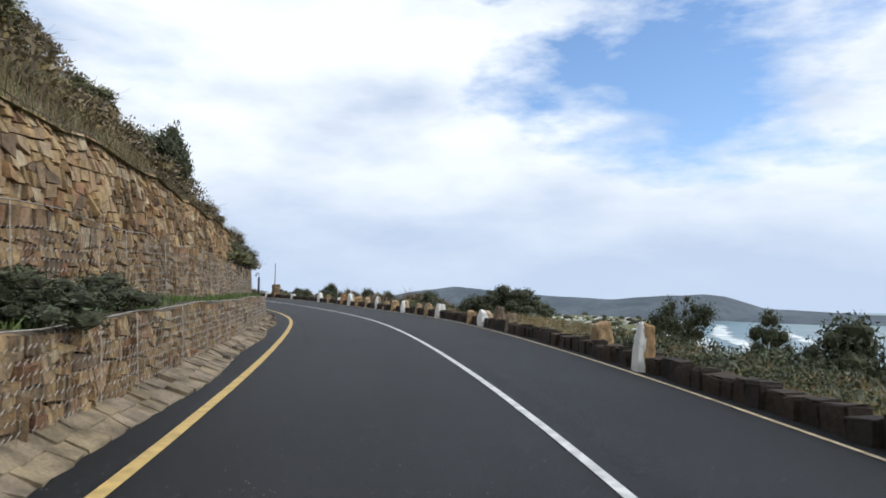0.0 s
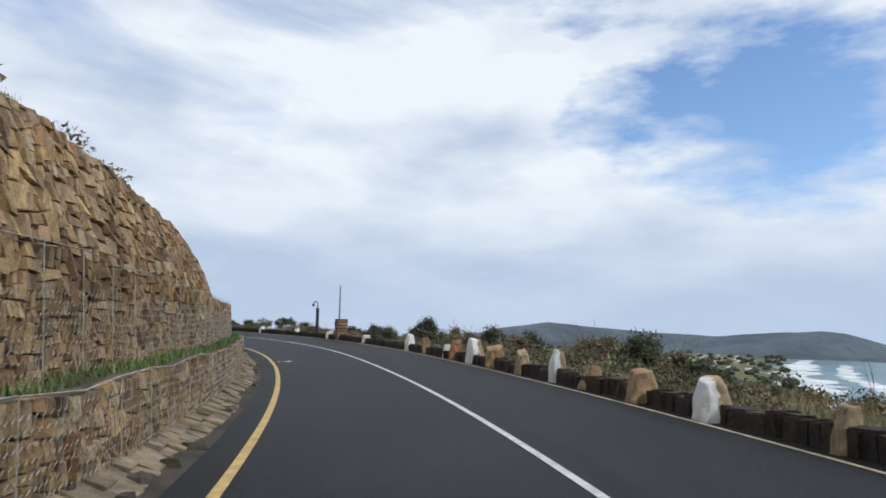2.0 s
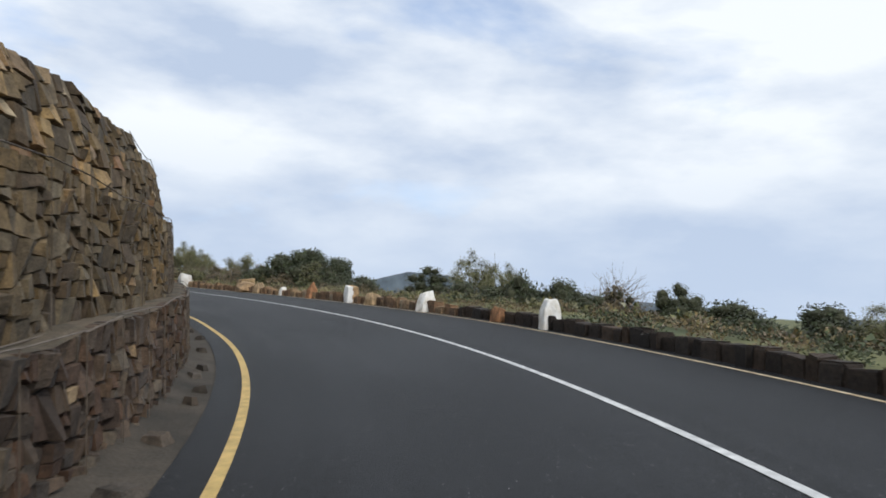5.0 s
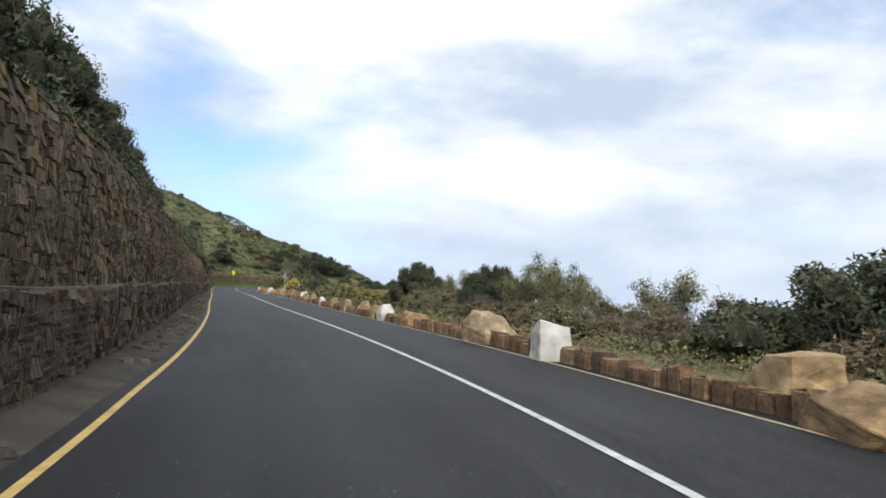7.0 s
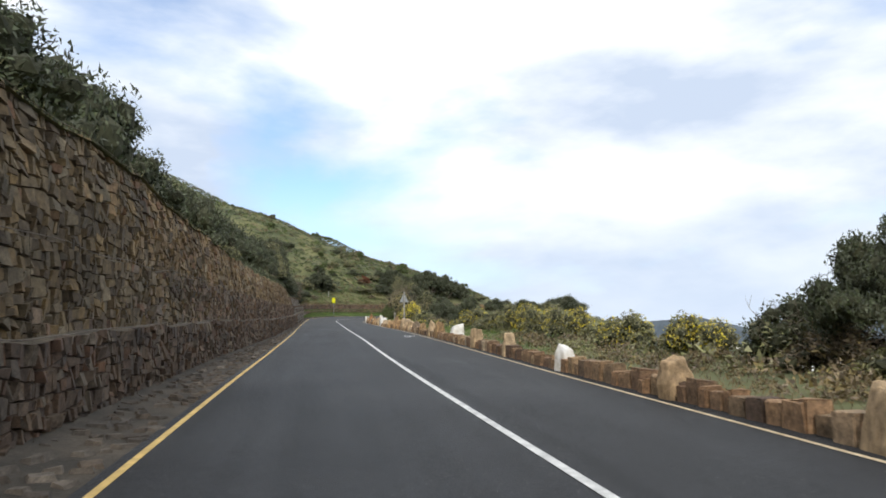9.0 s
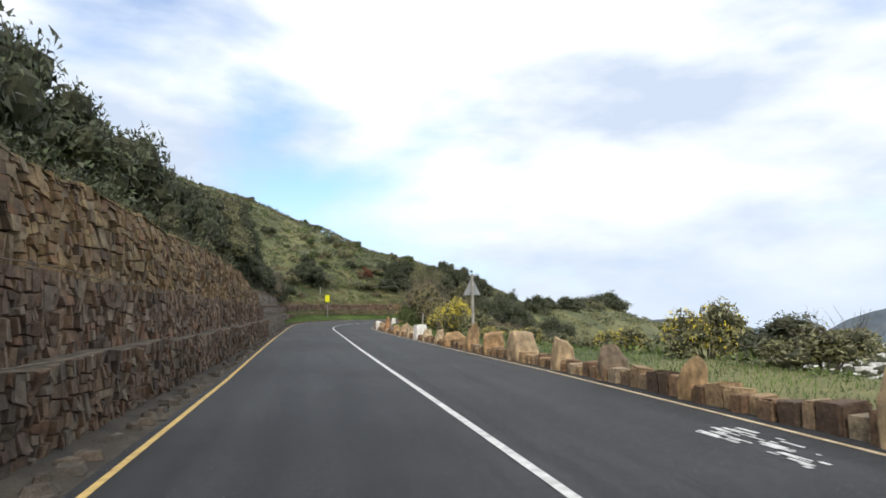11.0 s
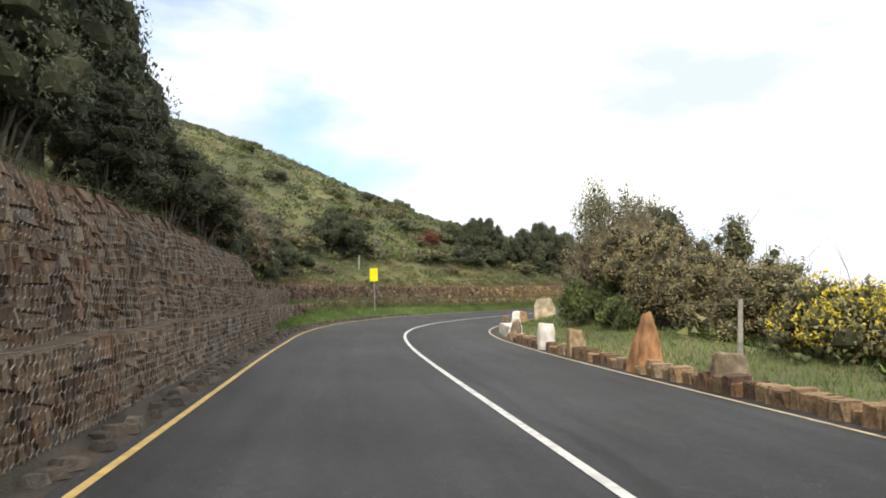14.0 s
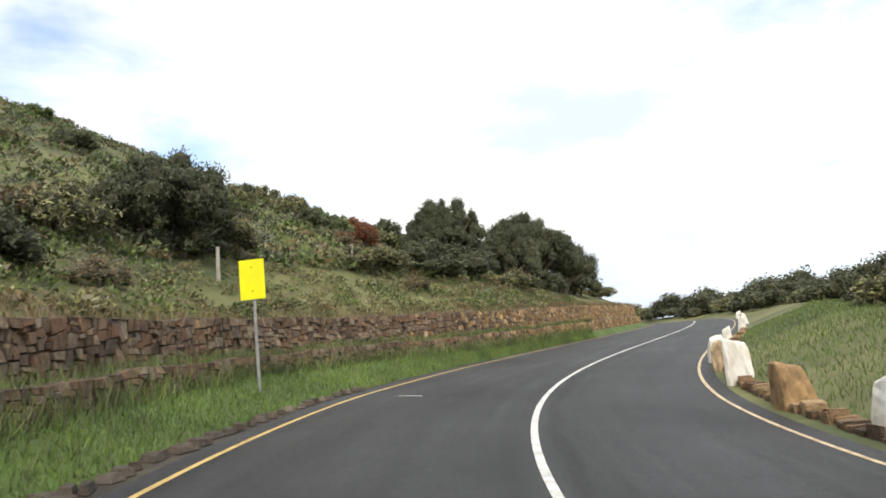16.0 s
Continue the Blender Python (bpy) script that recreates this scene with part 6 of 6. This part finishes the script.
grass(72, 9000, 4, 62, lambda s: wall_lat(s) - 0.55, lambda s: wall_lat(s) - 0.12, lambda s, l, x, y: h1(s), 0.10, "green weeds along the gabion ledge")
grass(73, 26000, 196, 262, lambda s: right_edge(s) + 0.75, lambda s: right_edge(s) + 5.5, low_h, 0.13, "green grass behind the kerb stones")
grass(74, 16000, 150, 200, lambda s: right_edge(s) + 0.75, lambda s: right_edge(s) + 4.5, low_h, 0.09, "short grass behind the kerb stones")
grass(75, 9000, 90, 150, lambda s: right_edge(s) + 0.8, lambda s: right_edge(s) + 4.5, low_h, 0.12, "dry grass behind the kerb stones", "scrub_brown")
grass(76, 14000, 6, 42, lambda s: right_edge(s) + 0.8, lambda s: right_edge(s) + lerp(s, (6, 18, 30, 42), (3.3, 3.5, 4, 3.6)), low_h, 0.15, "dry grass along the drop", "dry_grass")
grass(88, 12000, -8, 32, lambda s: wall_lat(s) - back(s) - 1.6, lambda s: wall_lat(s) - back(s) + 0.15, hill_h, 0.26, "dry tufts along the brink of the first wall", "scrub_brown")
grass(89, 7000, -8, 60, lambda s: wall_lat(s) - back(s) - 1.4, lambda s: wall_lat(s) - back(s) + 0.15, hill_h, 0.22, "grey-green tufts along the brink of the first wall", "leaf_olive")
grass(90, 9000, 88, 216, lambda s: wall_lat(s) - back(s) - 0.8, lambda s: wall_lat(s) - back(s) + 0.2, hill_h, 0.2, "weeds along the brink of the tall wall", "leaf_olive")
grass(77, 5000, 226, 262, lambda s: wall_lat(s) - 0.02, lambda s: wall_lat(s) + 0.3, lambda s, l, x, y: verge_h(s, l, x, y) + 0.05, 0.34, "rank weeds against the rubble wall", "scrub_green")
grass(78, 5000, 224, 264, lambda s: wall_lat(s) - 0.34, lambda s: wall_lat(s) - 0.02, lambda s, l, x, y: h1(s), 0.20, "weeds on the step of the rubble wall", "scrub_green")
grass(79, 8000, 222, 300, lambda s: wall_lat(s) - 1.2, lambda s: wall_lat(s) - 0.42, lambda s, l, x, y: h2(s) - 0.02, 0.30, "grasses along the top of the rubble wall", "scrub_brown")


# ---- the bay and the distance ----
water = mesh_ob("water", [(-1700, -1200, -60), (1800, -1200, -60), (1800, 1850, -60), (-1700, 1850, -60)], [(0, 1, 2, 3)], M["sea"])
tagged(water, "grey-green bay water far below", "sea", kind="structure")


def surf(seed, off, wide, y0, y1):
    rng = np.random.RandomState(seed)
    y = np.arange(y0, y1, 14.0)
    x = 0.40 * y - 20 + off + np.cumsum(rng.normal(0, 4, len(y)))
    w = wide * rng.uniform(0.5, 1.3, len(y)) * np.sin(np.linspace(0.05, 3.09, len(y))) ** 0.4
    V = np.stack([np.stack([x - w / 2, y, np.full(len(y), -59.6)], 1), np.stack([x + w / 2, y - 6, np.full(len(y), -59.6)], 1)], 1).reshape(-1, 3)
    tagged(mesh_ob("surf", V, grid_faces(len(y), 2)[:, ::-1], M["foam"]), "white surf breaking along the beach", "surf", kind="stuff")


surf(1, 28, 60, 380, 1250)
surf(2, 110, 26, 450, 1150)
surf(3, 180, 18, 520, 1000)


def ridge(name, dist, azimuths, elevs, base_el, label, seed, rough=0.06, deep=380, centre=(-95, 105)):
    """A far range of hills: crest heights by bearing (degrees left of +y), with slopes down to the plain on both sides."""
    rng = np.random.RandomState(seed)
    az = np.linspace(azimuths[0], azimuths[-1], 120)
    order = np.argsort(azimuths)
    el = np.interp(az, np.array(azimuths)[order], np.array(elevs)[order])
    el = el + np.convolve(rng.normal(0, rough, 140), np.ones(7) / 7, "valid")[:120]
    rows = []
    for k, (d, f) in enumerate(((-0.55, 0.0), (-0.35, 0.35), (-0.15, 0.75), (0.0, 1.0), (0.4, 0.5), (1.0, 0.0))):
        dd = dist + d * deep + np.convolve(rng.normal(0, 30, 130), np.ones(11) / 11, "valid")[:120]
        z = -64 + (64 + 1.5 + dist * np.tan(np.radians(el))) * np.clip(f + (np.convolve(rng.normal(0, 0.25, 126), np.ones(7) / 7, "valid")[:120] if 0 < f < 1 else 0), 0, 1)
        a = np.radians(az)
        rows.append(np.stack([centre[0] - np.sin(a) * dd, centre[1] + np.cos(a) * dd, z], 1))
    V = np.stack(rows, 1).reshape(-1, 3)
    tagged(mesh_ob(name, V, grid_faces(120, 6), M["hazed_hill"], smooth=True), label, "hills", kind="structure")


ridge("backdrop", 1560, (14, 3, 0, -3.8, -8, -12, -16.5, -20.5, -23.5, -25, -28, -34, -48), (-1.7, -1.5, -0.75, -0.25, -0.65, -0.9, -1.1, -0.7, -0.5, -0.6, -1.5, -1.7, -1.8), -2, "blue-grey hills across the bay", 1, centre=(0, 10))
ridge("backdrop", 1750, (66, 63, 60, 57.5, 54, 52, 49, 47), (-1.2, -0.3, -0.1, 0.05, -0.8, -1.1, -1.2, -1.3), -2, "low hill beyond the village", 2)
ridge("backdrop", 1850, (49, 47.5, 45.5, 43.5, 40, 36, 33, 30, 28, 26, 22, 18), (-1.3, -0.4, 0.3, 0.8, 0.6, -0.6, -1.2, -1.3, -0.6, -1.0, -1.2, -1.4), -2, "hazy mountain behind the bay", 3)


def village():
    """Scattered pale houses on the plain, far below."""
    rng = np.random.RandomState(9)
    V, F = [], []
    spots = [(rng.uniform(40, 64), rng.uniform(620, 1600)) for _ in range(520)] + [(rng.uniform(-23, -8), rng.uniform(900, 1330)) for _ in range(140)] + [(rng.uniform(24, 36), rng.uniform(800, 1500)) for _ in range(120)]
    az, d = np.radians([p[0] for p in spots]), np.array([p[1] for p in spots])
    px, py = -60 - np.sin(az) * d, 60 + np.cos(az) * d
    for x, y, z in zip(px.tolist(), py.tolist(), (ground_z(px, py) - 0.3).tolist()):
        w, l, h, g = (v * (0.55 if x > 0 else 1.0) for v in (rng.uniform(5, 9), rng.uniform(7, 14), rng.uniform(2.5, 4.5), rng.uniform(0, 2)))
        r = Matrix.Translation((x, y, z)) @ Matrix.Rotation(rng.uniform(0, 3.14), 4, "Z")
        b = len(V)
        for px, py, pz in ((-w, -l, 0), (w, -l, 0), (w, l, 0), (-w, l, 0), (-w, -l, 2 * h), (w, -l, 2 * h), (w, l, 2 * h), (-w, l, 2 * h), (0, -l, 2 * h + g), (0, l, 2 * h + g)):
            V.append(tuple(r @ Vector((px / 2, py / 2, pz / 2))))
        F += [(b, b + 1, b + 5, b + 8, b + 4), (b + 1, b + 2, b + 6, b + 5), (b + 2, b + 3, b + 7, b + 9, b + 6), (b + 3, b, b + 4, b + 7), (b + 4, b + 8, b + 9, b + 7), (b + 8, b + 5, b + 6, b + 9)]
    tagged(mesh_ob("village_houses", V, F, M["house_white"]), "scattered pale houses of a seaside village", "houses", kind="stuff")


village()


def far_trees():
    """Dark clumps of trees among the houses, too far off to tell apart."""
    rng = np.random.RandomState(19)
    n = 1500
    az, d = np.radians(np.concatenate([rng.uniform(38, 66, n - 500), rng.uniform(-26, -2, 500)])), rng.uniform(420, 1600, n)
    x, y = -60 - np.sin(az) * d, 60 + np.cos(az) * d
    r = rng.uniform(2.5, 7.0, n)
    base = np.stack([x, y, ground_z(x, y)], 1)
    ring = np.stack([np.cos(np.arange(6) * 1.047), np.sin(np.arange(6) * 1.047)], 1)
    low = np.concatenate([base[:, None, :2] + ring * (r[:, None, None] * rng.uniform(0.8, 1.2, (n, 6, 1))), np.repeat(base[:, None, 2:] - 0.5, 6, 1)], 2)
    mid = np.concatenate([base[:, None, :2] + ring * (r[:, None, None] * rng.uniform(0.7, 1.2, (n, 6, 1))), (base[:, 2] + r * 0.55)[:, None, None] + rng.uniform(-1, 1, (n, 6, 1))], 2)
    top = (base + np.stack([rng.uniform(-1, 1, n), rng.uniform(-1, 1, n), r * rng.uniform(0.8, 1.1, n)], 1))[:, None]
    V = np.concatenate([low, mid, top], 1).reshape(-1, 3)
    F = []
    for k in range(n):
        b = 13 * k
        for i in range(6):
            j = (i + 1) % 6
            F += [(b + i, b + j, b + 6 + j, b + 6 + i), (b + 6 + i, b + 6 + j, b + 12)]
    tagged(mesh_ob("far_trees", V, F, M["leaf_core"]), "dark clumps of trees on the plain below", "trees", kind="stuff")


far_trees()
stones_apart()
